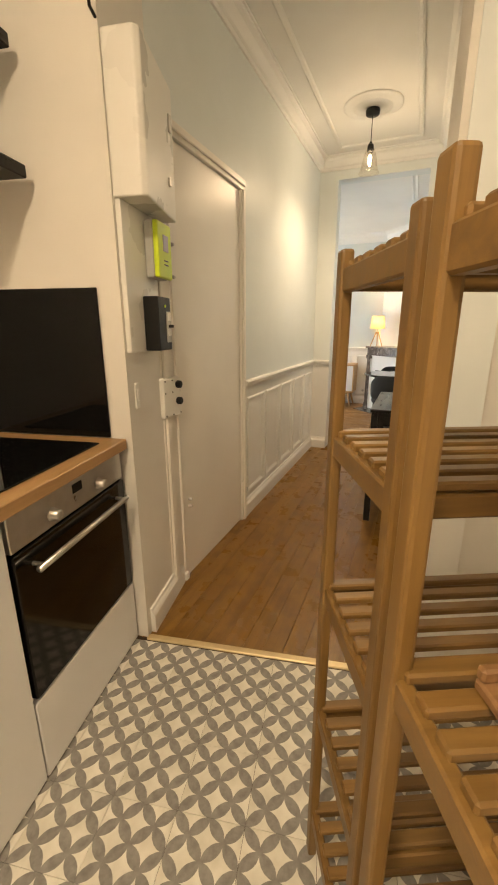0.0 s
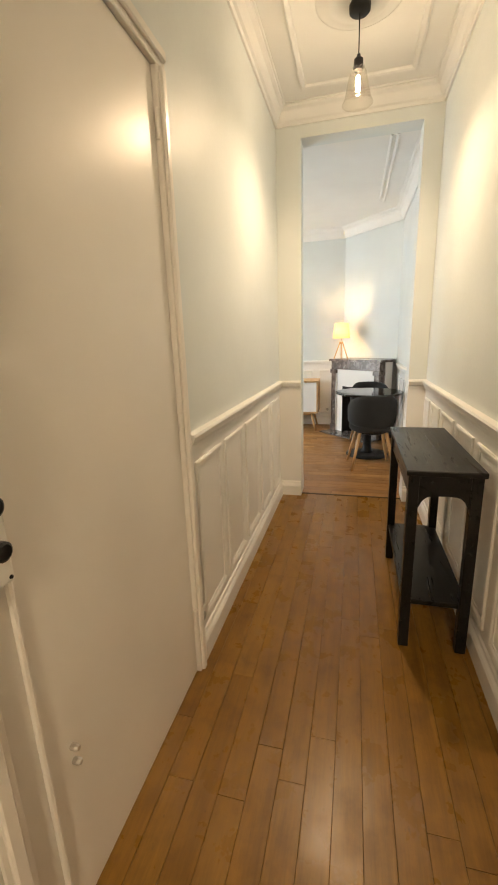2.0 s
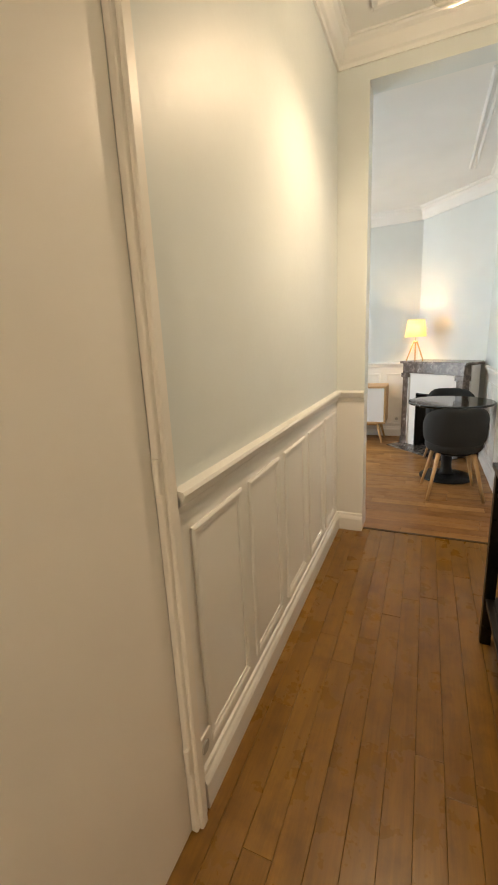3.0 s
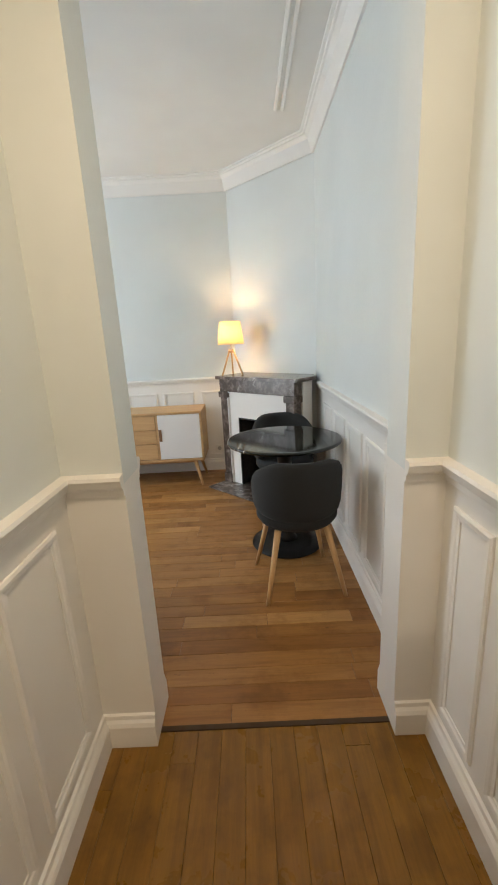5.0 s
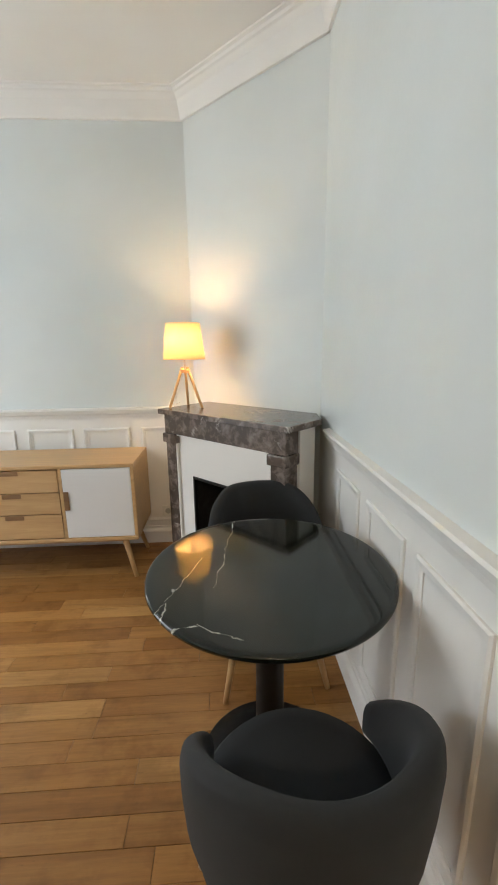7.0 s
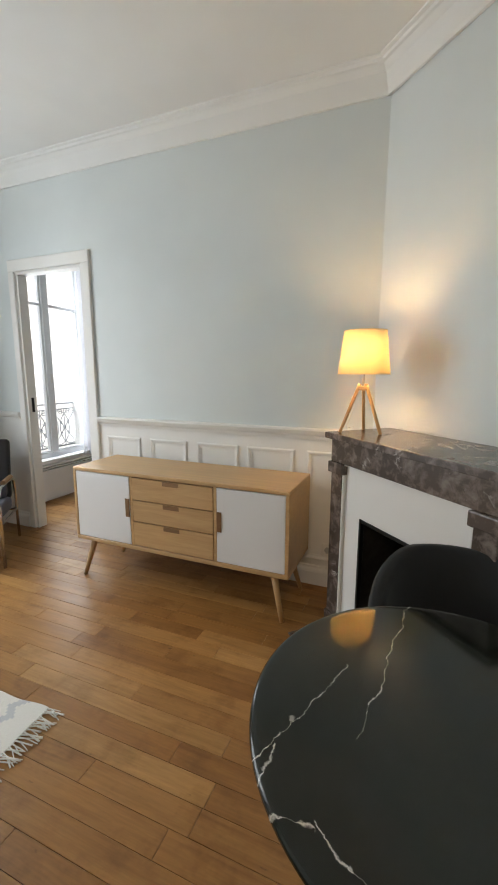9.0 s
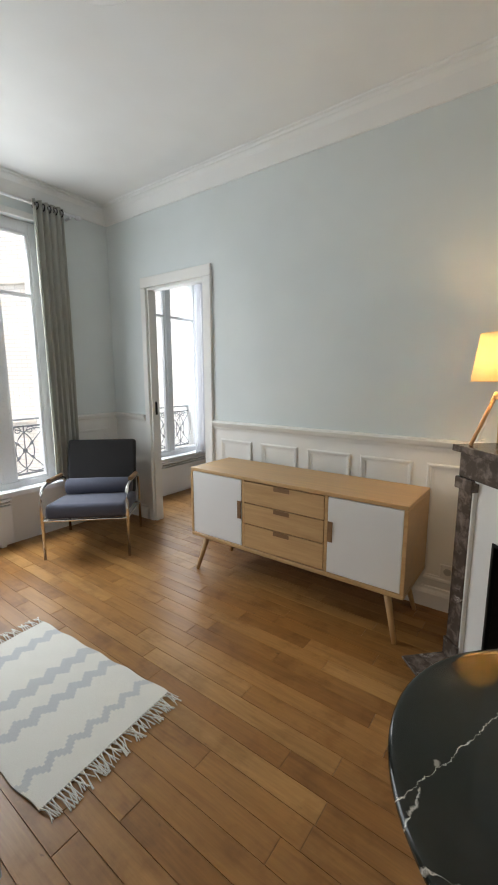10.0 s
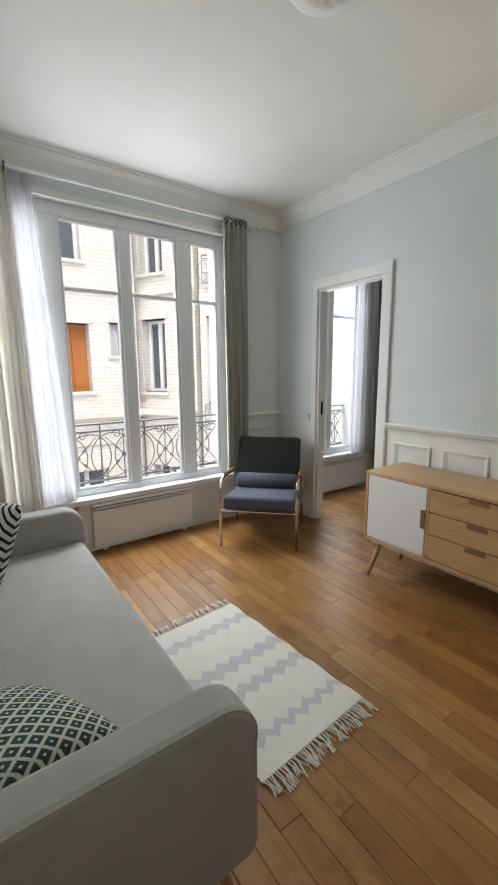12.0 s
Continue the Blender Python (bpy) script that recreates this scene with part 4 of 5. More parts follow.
# ---- living room ----
def sideboard():
    root = thing("sideboard", pose(-0.532, 8.285, 0), "light oak sideboard with white doors and three drawers", "sideboard")
    W, D = 1.444, 0.42
    h = W / 2
    b = bmesh.new()
    add_box(b, -h, h, 0, D, 0.715, 0.737, 0.003)
    add_box(b, -h, h, 0, D, 0.255, 0.279, 0.003)
    add_box(b, -h, -h + 0.02, 0.0, D, 0.279, 0.715, 0.002)
    add_box(b, h - 0.02, h, 0.0, D, 0.279, 0.715, 0.002)
    add_box(b, -h + 0.02, h - 0.02, D - 0.012, D, 0.279, 0.715)
    d1, d2 = -0.806 + 0.532, -0.238 + 0.532
    for d in (d1, d2):
        add_box(b, d - 0.009, d + 0.009, 0.004, D - 0.012, 0.279, 0.715)
    part("body", b, OAK, root)
    for x0, x1, grip in ((-h + 0.022, d1 - 0.011, 1), (d2 + 0.011, h - 0.022, -1)):
        dr = part("door", box(x0, x1, 0.002, 0.020, 0.283, 0.711, 0.002), LACQUER, root, "white lacquered sliding door")
        gx = x1 if grip > 0 else x0
        part("grip", prism([(gx - grip * 0.030, 0), (gx - grip * 0.002, 0), (gx - grip * 0.002, 0.006), (gx - grip * 0.030, 0.006)], 0.46, 0.575, 0.002), DARKOAK, dr, "brown wooden grip", pose(0, -0.0035, 0))
    zs = (0.283, 0.437, 0.572, 0.711)
    for z0, z1 in zip(zs, zs[1:]):
        c = (d1 + d2) / 2
        dr = part("drawer", prism([(d1 + 0.012, 0), (d2 - 0.012, 0), (d2 - 0.012, 0.018), (d1 + 0.012, 0.018)], z0 + 0.003, z1 - 0.003, 0.0015), OAK, root, "", pose(0, 0.002, 0))
        part("grip", prism([(c - 0.055, 0), (c + 0.055, 0), (c + 0.045, 0.004), (c - 0.045, 0.004)], z1 - 0.03, z1 - 0.004, 0.001), DARKOAK, dr, "cut-out finger grip", pose(0, -0.0035, 0))
    fr = bmesh.new()
    add_box(fr, -h + 0.10, h - 0.10, 0.05, 0.085, 0.225, 0.255, 0.003)
    add_box(fr, -h + 0.10, h - 0.10, D - 0.085, D - 0.05, 0.225, 0.255, 0.003)
    part("under_frame", fr, OAK, root)
    for sx in (-1, 1):
        for y, sy in ((0.06, -1), (D - 0.07, 1)):
            part("leg", tube([(sx * (h - 0.10), y, 0.255), (sx * (h - 0.035), y + sy * 0.045, 0.0)], 0.021, 10, 0.012), OAKZ, root, "", None, True)
    return root


sideboard()


def fireplace():
    """Local x along the front from its west end, local y into the corner."""
    at = pose(0.337, 8.377, 0, 0, 0, -45)
    root = thing("fireplace", at, "corner fireplace of veined grey-brown marble with a white surround", "fireplace")
    L = 0.956
    part("mantel_shelf", prism([(-0.0, 0.0), (L, 0.0), (L, 0.242), (L - 0.0, 0.27), (0.84, 0.408), (0.0, 0.408)], 1.012, 1.042, 0.004), MANTEL, root, "veined marble mantel shelf")
    frz = box(0.03, L - 0.03, 0.022, 0.12, 0.90, 1.012, 0.003)
    part("frieze", frz, MANTEL, root)
    for x0, x1 in ((0.030, 0.128), (L - 0.128, L - 0.030)):
        pil = part("pilaster", box(x0 + 0.006, x1 - 0.006, 0.022, 0.12, 0.10, 0.845, 0.003), MANTEL, root)
        part("capital", box(x0 - 0.008, x1 + 0.008, 0.008, 0.12, 0.845, 0.90, 0.006, 2), MANTEL, pil)
        part("plinth", box(x0, x1, 0.012, 0.12, 0.0, 0.10, 0.003), MANTEL, pil)
    X0, X1, Z1, DP, JW = 0.128, L - 0.128, 0.665, 0.045, 0.118
    s = bmesh.new()
    add_box(s, X0, X0 + JW, DP, DP + 0.02, 0.012, 0.90)
    add_box(s, X1 - JW, X1, DP, DP + 0.02, 0.012, 0.90)
    add_box(s, X0 + JW, X1 - JW, DP, DP + 0.02, Z1, 0.90)
    for x in (X0, X1):
        part("reveal", box(x - 0.004, x + 0.004, 0.026, DP, 0.012, 0.899), WHITE, root)
    part("reveal", box(X0 + 0.004, X1 - 0.004, 0.026, DP, 0.893, 0.899), WHITE, root)
    part("surround", s, WHITE, root, "white plaster surround")
    f = bmesh.new()
    add_box(f, X0 + JW - 0.01, X0 + JW, DP + 0.02, 0.38, 0.012, Z1)
    add_box(f, X1 - JW, X1 - JW + 0.01, DP + 0.02, 0.38, 0.012, Z1)
    add_box(f, X0 + JW - 0.01, X1 - JW + 0.01, 0.38, 0.39, 0.012, Z1)
    add_box(f, X0 + JW - 0.01, X1 - JW + 0.01, DP + 0.02, 0.38, Z1, Z1 + 0.01)
    part("firebox", f, SOOT, root, "black sooty firebox")
    b2 = bmesh.new()
    for x0, x1, z0, z1 in ((X0 + JW, X0 + JW + 0.015, 0.012, Z1), (X1 - JW - 0.015, X1 - JW, 0.012, Z1), (X0 + JW + 0.015, X1 - JW - 0.015, Z1 - 0.015, Z1)):
        add_box(b2, x0, x1, DP - 0.006, DP + 0.016, z0, z1, 0.002)
    part("opening_frame", b2, BLACK, root, "black iron frame of the opening")
    part("cheek", box(0.045, 0.125, 0.12, 0.36, 0.0, 1.011), WHITE, root, "white painted side")
    part("cheek", box(L - 0.125, L - 0.022, 0.12, 0.245, 0.0, 1.011), WHITE, root, "white painted side")
    part("hearth_slab", box(0.03, L - 0.03, -0.20, 0.36, 0.002, 0.012, 0.002), MANTEL, root, "dark marble hearth slab")
    return root


fireplace()


def table_lamp():
    root = thing("table_lamp", pose(0.505, 8.42, 1.0425), "lit table lamp with a cream shade on a wooden tripod", "lamp")
    for k, a in enumerate((205, 335, 90)):
        r = radians(a)
        part("leg", tube([(0.105 * math.cos(r), 0.105 * math.sin(r) * 0.95, 0.0), (0.016 * math.cos(r), 0.016 * math.sin(r), 0.235)], 0.008, 8, 0.0085), OAKZ, root, "", None, True)
    part("hub", lathe([(0, 0.205), (0.028, 0.205), (0.030, 0.21), (0.030, 0.222), (0.028, 0.226), (0, 0.226)], 20), OAKZ, root)
    part("stem", lathe([(0, 0.22), (0.006, 0.22), (0.006, 0.30), (0.016, 0.302), (0.016, 0.345), (0, 0.345)], 12), STEEL, root, "steel stem and socket")
    sh = lathe([(0.120, 0.282), (0.122, 0.282), (0.098, 0.484), (0.096, 0.484), (0.120, 0.282)], 40)
    part("shade", sh, SHADE, root, "glowing cream fabric drum shade", None, True)
    for z, r in ((0.2825, 0.1215), (0.4835, 0.0975)):
        part("shade_rim", tube([(r * math.cos(a), r * math.sin(a), z) for a in np.linspace(0, 2 * math.pi, 41)], 0.002, 6), SHADE, root)
    part("bulb", lathe([(0, 0.345), (0.012, 0.35), (0.022, 0.385), (0.03, 0.41), (0.026, 0.43), (0.012, 0.442), (0, 0.444)], 14), BULB2, root, "lit warm bulb", None, True)
    part("cord", tube([(-0.012, 0.01, 0.215), (-0.05, 0.02, 0.10), (-0.075, 0.05, 0.02), (-0.08, 0.10, 0.004), (-0.06, 0.18, 0.004)], 0.002, 6), PLASTIC, root, "thin white cord")
    return root


table_lamp()


def bistro_table():
    root = thing("round_table", pose(0.862, 7.085, 0), "round black marble bistro table on a black pedestal", "table")
    part("tabletop", lathe([(0, 0.712), (0.340, 0.712), (0.353, 0.712), (0.364, 0.716), (0.368, 0.724), (0.367, 0.730), (0.362, 0.734), (0.356, 0.735), (0.345, 0.735), (0, 0.735)], 96), TABLETOP, root, "black marble top with white veins", None, True)
    part("column", lathe([(0, 0.03), (0.075, 0.03), (0.055, 0.06), (0.046, 0.12), (0.044, 0.55), (0.055, 0.66), (0.11, 0.708), (0.12, 0.712), (0, 0.712)], 32), BLACK, root, "", None, True)
    part("base", lathe([(0, 0), (0.232, 0), (0.238, 0.006), (0.234, 0.014), (0.16, 0.024), (0.09, 0.034), (0, 0.036)], 48), BLACK, root, "", None, True)
    return root


bistro_table()


def shell_chair(at, name="dining_chair", label="charcoal upholstered tub chair with splayed wooden legs"):
    """Local -y is the chair's back."""
    root = thing(name, at, label, "chair", "chairs at the round table")
    bm = bmesh.new()
    n, rows = 36, 14
    rings = []
    for i in range(n + 1):
        th = radians(-118 + 236 * i / n)
        k = abs(th) / radians(118)
        top = 0.775 - 0.21 * max(0.0, (k - 0.25) / 0.75) ** 1.6
        bot = 0.475 - 0.03 * math.cos(th)
        ring = []
        for j in range(rows):
            a = 2 * math.pi * j / rows
            half, mid = (top - bot) / 2, (top + bot) / 2
            thick = 0.030 * (1 - 0.4 * k ** 6)
            ca, sa = math.cos(a), math.sin(a)
            ex = math.copysign(abs(ca) ** 0.7, ca) * thick
            ez = math.copysign(abs(sa) ** 0.55, sa) * half
            taper = 0.03 * (mid + ez - 0.47) / 0.3
            rx, ry = 0.212 + ex + taper * 0.4, 0.205 + ex + taper
            ring.append(bm.verts.new((rx * math.sin(th), -ry * math.cos(th), mid + ez)))
        rings.append(ring)
    for a, b in zip(rings, rings[1:]):
        for j in range(rows):
            bm.faces.new((a[j], a[(j + 1) % rows], b[(j + 1) % rows], b[j]))
    bm.faces.new(rings[0])
    bm.faces.new(rings[-1])
    part("backrest", bm, CHARCOAL, root, "curved charcoal upholstered back", None, True)
    seat = lathe([(0, 0.39), (0.17, 0.39), (0.205, 0.40), (0.222, 0.425), (0.222, 0.455), (0.205, 0.478), (0.16, 0.487), (0, 0.49)], 40)
    part("seat", seat, CHARCOAL, root, "", None, True)
    part("seat_frame", lathe([(0, 0.362), (0.13, 0.362), (0.15, 0.37), (0.15, 0.39), (0, 0.39)], 24), BLACK, root)
    for sx in (-1, 1):
        for sy in (-1, 1):
            part("leg", tube([(sx * 0.13, sy * 0.125, 0.385), (sx * 0.213, sy * 0.205, 0.0)], 0.019, 10, 0.011), OAKZ, root, "", None, True)
    return root


chair = shell_chair(pose(0.882, 6.632, 0, 0, 0, 7))
copy_thing(chair, pose(0.90, 7.555, 0, 0, 0, 186))


def rug():
    root = thing("rug", pose(-0.975, 7.07, 0, 0, 0, 4), "small cream woven rug with grey zigzag bands and tassels", "rug")
    bm = bmesh.new()
    nx, ny = 40, 24
    L, W = 0.94, 0.575
    g = [[bm.verts.new((-L / 2 + L * i / nx, -W / 2 + W * j / ny + 0.004 * math.sin(i * 0.7), 0.009 + 0.002 * noise.noise((i * 0.3, j * 0.3, 0)))) for j in range(ny + 1)] for i in range(nx + 1)]
    for i in range(nx):
        for j in range(ny):
            bm.faces.new((g[i][j], g[i + 1][j], g[i + 1][j + 1], g[i][j + 1]))
    r = part("weave", bm, RUG, root)
    so = r.modifiers.new("thick", "SOLIDIFY")
    so.thickness, so.offset = 0.006, -1
    rnd = random.Random(4)
    for sx in (-1, 1):
        f = bmesh.new()
        for k in range(46):
            y = -W / 2 + W * (k + 0.5) / 46
            ln = rnd.uniform(0.055, 0.085)
            a = rnd.uniform(-0.35, 0.35)
            for q2 in range(3):
                b2 = a + rnd.uniform(-0.25, 0.25)
                add_tube(f, [(sx * L / 2, y, 0.009), (sx * (L / 2 + ln * 0.4), y + 0.4 * ln * math.sin(a), 0.013), (sx * (L / 2 + ln), y + ln * math.sin(b2), 0.0045)], 0.0032, 5, 0.0016)
        part("fringe", f, RUGTRIM, root, "knotted cream tassels")
    return root


rug()


def rounded_arm(w, d, h, z0, r):
    """A slab d deep, h high, with round upper corners; local x is its thickness."""
    pts = []
    for cx, cz, a0 in ((d - r, h - r, 0), (r * 0.5, h - r * 0.5, 90)):
        rr = r if a0 == 0 else r * 0.5
        for k in range(9):
            a = radians(a0 + 90 * k / 8)
            pts.append((cx + rr * math.cos(a), cz + rr * math.sin(a)))
    pts += [(0, z0), (d - 0.03, z0), (d, z0 + 0.03)]
    bm = bmesh.new()
    lo, hi = ([bm.verts.new((x, y, z)) for y, z in pts] for x in (0, w))
    bm.faces.new(lo)
    bm.faces.new(hi)
    for i in range(len(pts)):
        j = (i + 1) % len(pts)
        bm.faces.new((lo[i], lo[j], hi[j], hi[i]))
    bmesh.ops.recalc_face_normals(bm, faces=bm.faces)
    rim = [e for e in bm.edges if len({v.co.x for v in e.verts}) == 1]
    bmesh.ops.bevel(bm, geom=rim, offset=0.018, segments=3, profile=0.5, affect="EDGES")
    return bm


def sofa():
    root = thing("sofa", pose(-2.09, YO2 + 0.04, 0), "light grey upholstered sofa with rounded arms and wooden legs", "sofa")
    W, D = 1.835, 0.755
    part("base", box(0.115, W - 0.115, 0.02, D - 0.04, 0.15, 0.28, 0.012, 2), SOFACLOTH, root)
    part("seat_cushion", box(0.117, W - 0.117, 0.14, D - 0.012, 0.278, 0.425, 0.04, 5), SOFACLOTH, root, "", None, True)
    part("backrest", box(0.116, W - 0.116, 0.0, 0.17, 0.28, 0.76, 0.05, 5), SOFACLOTH, root, "", None, True)
    for x in (0.0, W - 0.115):
        arm = part("arm", rounded_arm(0.115, D, 0.615, 0.145, 0.11), SOFACLOTH, root, "", pose(x, 0, 0))
        out = 0.006 if x == 0 else 0.109
        part("piping", tube([(out, D - 0.11 + 0.105 * math.cos(a), 0.505 + 0.105 * math.sin(a)) for a in np.linspace(-0.2, 1.57, 14)] + [(out, 0.06, 0.610)], 0.0035, 6), SOFACLOTH, arm)
    for x in (0.10, W - 0.10):
        for y in (0.08, D - 0.09):
            part("leg", tube([(x, y, 0.15), (x + (0.03 if x > 1 else -0.03), y + (0.03 if y > 0.3 else -0.03), 0)], 0.022, 10, 0.014), OAKZ, root)
    return root


sofa()


def cushion(name, at, mat, label, size=0.43, thick=0.075):
    """Local x and z span the cushion, y is its thickness."""
    root = thing(name, at, label, "cushion")
    n = 18
    bm = bmesh.new()
    sheets = []
    for s in (-1, 1):
        g = []
        for i in range(n + 1):
            row = []
            for j in range(n + 1):
                u, v = 2 * i / n - 1, 2 * j / n - 1
                puff = ((1 - u * u) * (1 - v * v)) ** 0.42
                pinch = 1 - 0.07 * (1 - abs(u)) * abs(v) ** 2 - 0.0
                pinch2 = 1 - 0.07 * (1 - abs(v)) * abs(u) ** 2
                row.append(bm.verts.new((u * size / 2 * pinch2, s * thick * puff, v * size / 2 * pinch)))
            g.append(row)
        for i in range(n):
            for j in range(n):
                bm.faces.new((g[i][j], g[i + 1][j], g[i + 1][j + 1], g[i][j + 1]))
        sheets.append(g)
    bmesh.ops.remove_doubles(bm, verts=bm.verts, dist=0.0005)
    part("cover", bm, mat, root, "", None, True)
    return root


cushion("cushion", pose(-0.625, 6.14, 0.49, 64, 0, 27), CUSHION_A, "dark green cushion with a pale net pattern", 0.42, 0.075)
cushion("cushion", pose(-1.77, 6.12, 0.60, -25, 0, 28), CUSHION_B, "black and white striped cushion")


def armchair():
    """Local -y is the front."""
    root = thing("armchair", pose(-2.215, 8.155, 0, 0, 0, 43.5), "low armchair in dark cloth on a chrome tube frame", "armchair")
    w, r = 0.305, 0.011
    for s in (-1, 1):
        side = part("side_frame", tube([(s * w, -0.30, 0.0), (s * w, -0.30, 0.44), (s * w, -0.285, 0.50), (s * w, -0.245, 0.535), (s * w, -0.18, 0.545), (s * w, 0.17, 0.52), (s * w, 0.25, 0.49), (s * w, 0.28, 0.42), (s * w, 0.30, 0.0)], r, 12), CHROME, root, "bent chrome tube", None, True)
        part("arm_pad", tube([(s * w, -0.12, 0.556), (s * w, 0.16, 0.536)], 0.017, 10), DARKOAK, side, "dark wooden arm pad")
        part("side_rail", tube([(s * w, -0.29, 0.30), (s * w, 0.29, 0.24)], 0.009, 10), CHROME, root)
    part("front_bar", tube([(-w, -0.30, 0.30), (w, -0.30, 0.30)], 0.009, 10), CHROME, root)
    part("rear_bar", tube([(-w, 0.29, 0.24), (w, 0.29, 0.24)], 0.009, 10), CHROME, root)
    part("seat", box(-0.285, 0.285, -0.30, 0.27, -0.055, 0.055, 0.03, 4), ARMCLOTH, root, "blue-grey seat cushion", pose(0, -0.01, 0.335, -6, 0, 0), True)
    part("backrest", box(-0.285, 0.285, -0.04, 0.04, 0.0, 0.47, 0.025, 4), ARMBACK, root, "dark upholstered back", pose(0, 0.24, 0.345, -16, 0, 0), True)
    part("bolster", lathe([(0, -0.27), (0.05, -0.268), (0.066, -0.25), (0.068, 0), (0.066, 0.25), (0.05, 0.268), (0, 0.27)], 20), ARMCLOTH, root, "round lumbar bolster", pose(0, 0.165, 0.435, 0, 90, 0), True)
    return root


armchair()


def ceiling_rose(name, x, y, r, label, z=H):
    root = thing(name, pose(x, y, z), label, "ceiling rose")
    part("disc", lathe([(0, -0.022), (r * 0.22, -0.024), (r * 0.3, -0.014), (r * 0.55, -0.012), (r * 0.62, -0.02), (r * 0.7, -0.02), (r * 0.76, -0.010), (r * 0.93, -0.008), (r, -0.004), (r, 0.0), (0, 0.0)], 56), CEIL, root, "", None, True)
    return root


ceiling_rose("ceiling_rose", 0.67, 4.826, 0.215, "round white plaster ceiling rose over the pendant")
rose2 = ceiling_rose("ceiling_rose", -0.82, 7.41, 0.17, "ornate white plaster ceiling rose", HL)
for k in range(12):
    a = 2 * math.pi * k / 12
    part("leaf_relief", lathe([(0, -0.012), (0.012, -0.009), (0.02, 0), (0, 0.0)], 8), CEIL, rose2, "", pose(0.10 * math.cos(a), 0.10 * math.sin(a), -0.012) @ Matrix.Diagonal((1.6, 0.8, 1, 1)))


def pendant():
    root = thing("pendant_lamp", pose(0.67, 4.826, 0), "lit pendant with black canopy and clear glass bell", "lamp")
    part("canopy", lathe([(0, 2.905), (0.048, 2.905), (0.052, 2.898), (0.050, 2.872), (0.044, 2.866), (0, 2.865)], 28), BLACK, root, "black metal canopy", None, True)
    part("cord", tube([(0, 0, 2.87), (0, 0, 2.69)], 0.003, 8), BLACK, root)
    part("socket", lathe([(0, 2.70), (0.008, 2.698), (0.012, 2.685), (0.022, 2.678), (0.025, 2.640), (0.022, 2.63), (0, 2.63)], 18), BLACK, root, "black lamp holder")
    sh = part("shade", lathe([(0.022, 2.648), (0.030, 2.64), (0.040, 2.62), (0.050, 2.58), (0.060, 2.52), (0.070, 2.495), (0.077, 2.486), (0.0785, 2.488), (0.0715, 2.498), (0.0615, 2.524), (0.0515, 2.583), (0.0415, 2.623), (0.031, 2.643), (0.022, 2.651)], 36), SHADEGLASS, root, "clear glass bell shade", None, True)
    sh.visible_shadow = False
    bulb = part("bulb", lathe([(0.010, 2.630), (0.016, 2.60), (0.021, 2.575), (0.019, 2.545), (0.010, 2.527), (0, 2.524)], 16), SHADEGLASS, root, "clear glass bulb", None, True)
    bulb.visible_shadow = False
    part("filament", lathe([(0, 2.612), (0.005, 2.610), (0.010, 2.595), (0.011, 2.565), (0.008, 2.545), (0, 2.542)], 12), BULB, bulb, "glowing filament", None, True)
    return root


pendant()


def console_table():
    root = thing("console_table", pose(0, 0, 0), "narrow black wooden console table with a lower shelf", "table")
    X0, X1, Y0, Y1 = 0.905, 1.196, 3.945, 4.77
    part("tabletop", box(X0, X1, Y0, Y1, 0.797, 0.82, 0.004, 2), BLACKWOOD, root)
    for x in (X0 + 0.03, X1 - 0.03):
        for y in (Y0 + 0.035, Y1 - 0.035):
            part("leg", prism([(x - 0.021, y - 0.021), (x + 0.021, y - 0.021), (x + 0.021, y + 0.021), (x - 0.021, y + 0.021)], 0, 0.797, 0.003), BLACKWOOD, root)
    for y in (Y0 + 0.022, Y1 - 0.042):
        bm = bmesh.new()
        xs = np.linspace(X0 + 0.051, X1 - 0.051, 13)
        lo, hi, lo2, hi2 = [], [], [], []
        for i, x in enumerate(xs):
            u = abs(2 * i / 12 - 1)
            z = 0.70 - 0.055 * (u ** 5) + 0.01
            for lst, yy, zz in ((lo, y, z), (hi, y, 0.797), (lo2, y + 0.02, z), (hi2, y + 0.02, 0.797)):
                lst.append(bm.verts.new((x, yy, zz)))
        for i in range(12):
            bm.faces.new((lo[i], lo[i + 1], hi[i + 1], hi[i]))
            bm.faces.new((lo2[i], lo2[i + 1], hi2[i + 1], hi2[i]))
            bm.faces.new((lo[i], lo[i + 1], lo2[i + 1], lo2[i]))
        part("apron", bm, BLACKWOOD, root)
    for x in (X0 + 0.02, X1 - 0.04):
        part("apron", box(x, x + 0.02, Y0 + 0.056, Y1 - 0.056, 0.69, 0.797, 0.002), BLACKWOOD, root)
    part("shelf", box(X0 + 0.015, X1 - 0.015, Y0 + 0.03, Y1 - 0.03, 0.205, 0.228, 0.003), BLACKWOOD, root)
    return root


console_table()

# ---- kitchen and electrical things at the pier (kitchen frame) ----
box_k = thing("meter_cabinet", KM @ pose(0, 0, 0), "tall white glossy cover of the electric cabinet on the pier", "electric cabinet")
part("cover", prism([(0.001, 0.004), (0.018, 0.002), (0.108, 0.002), (0.124, 0.018), (0.085, 0.37), (0.001, 0.37)], 1.765, 2.225, 0.006, 3), PLASTIC, box_k, "glossy white cover")
part("backboard", box(0.001, 0.022, 0.012, 0.29, 1.255, 1.765, 0.004, 2), PLASTIC, box_k, "white backboard")
part("clip", box(0.092, 0.10, 0.30, 0.32, 2.06, 2.12, 0.002), STEEL, box_k, "small metal clip")
part("clip", box(0.094, 0.104, 0.27, 0.285, 1.87, 1.90, 0.002), STEEL, box_k)
meter = thing("electric_meter", KM @ pose(0.0225, 0.175, 1.533), "lime green and grey smart electricity meter", "meter")
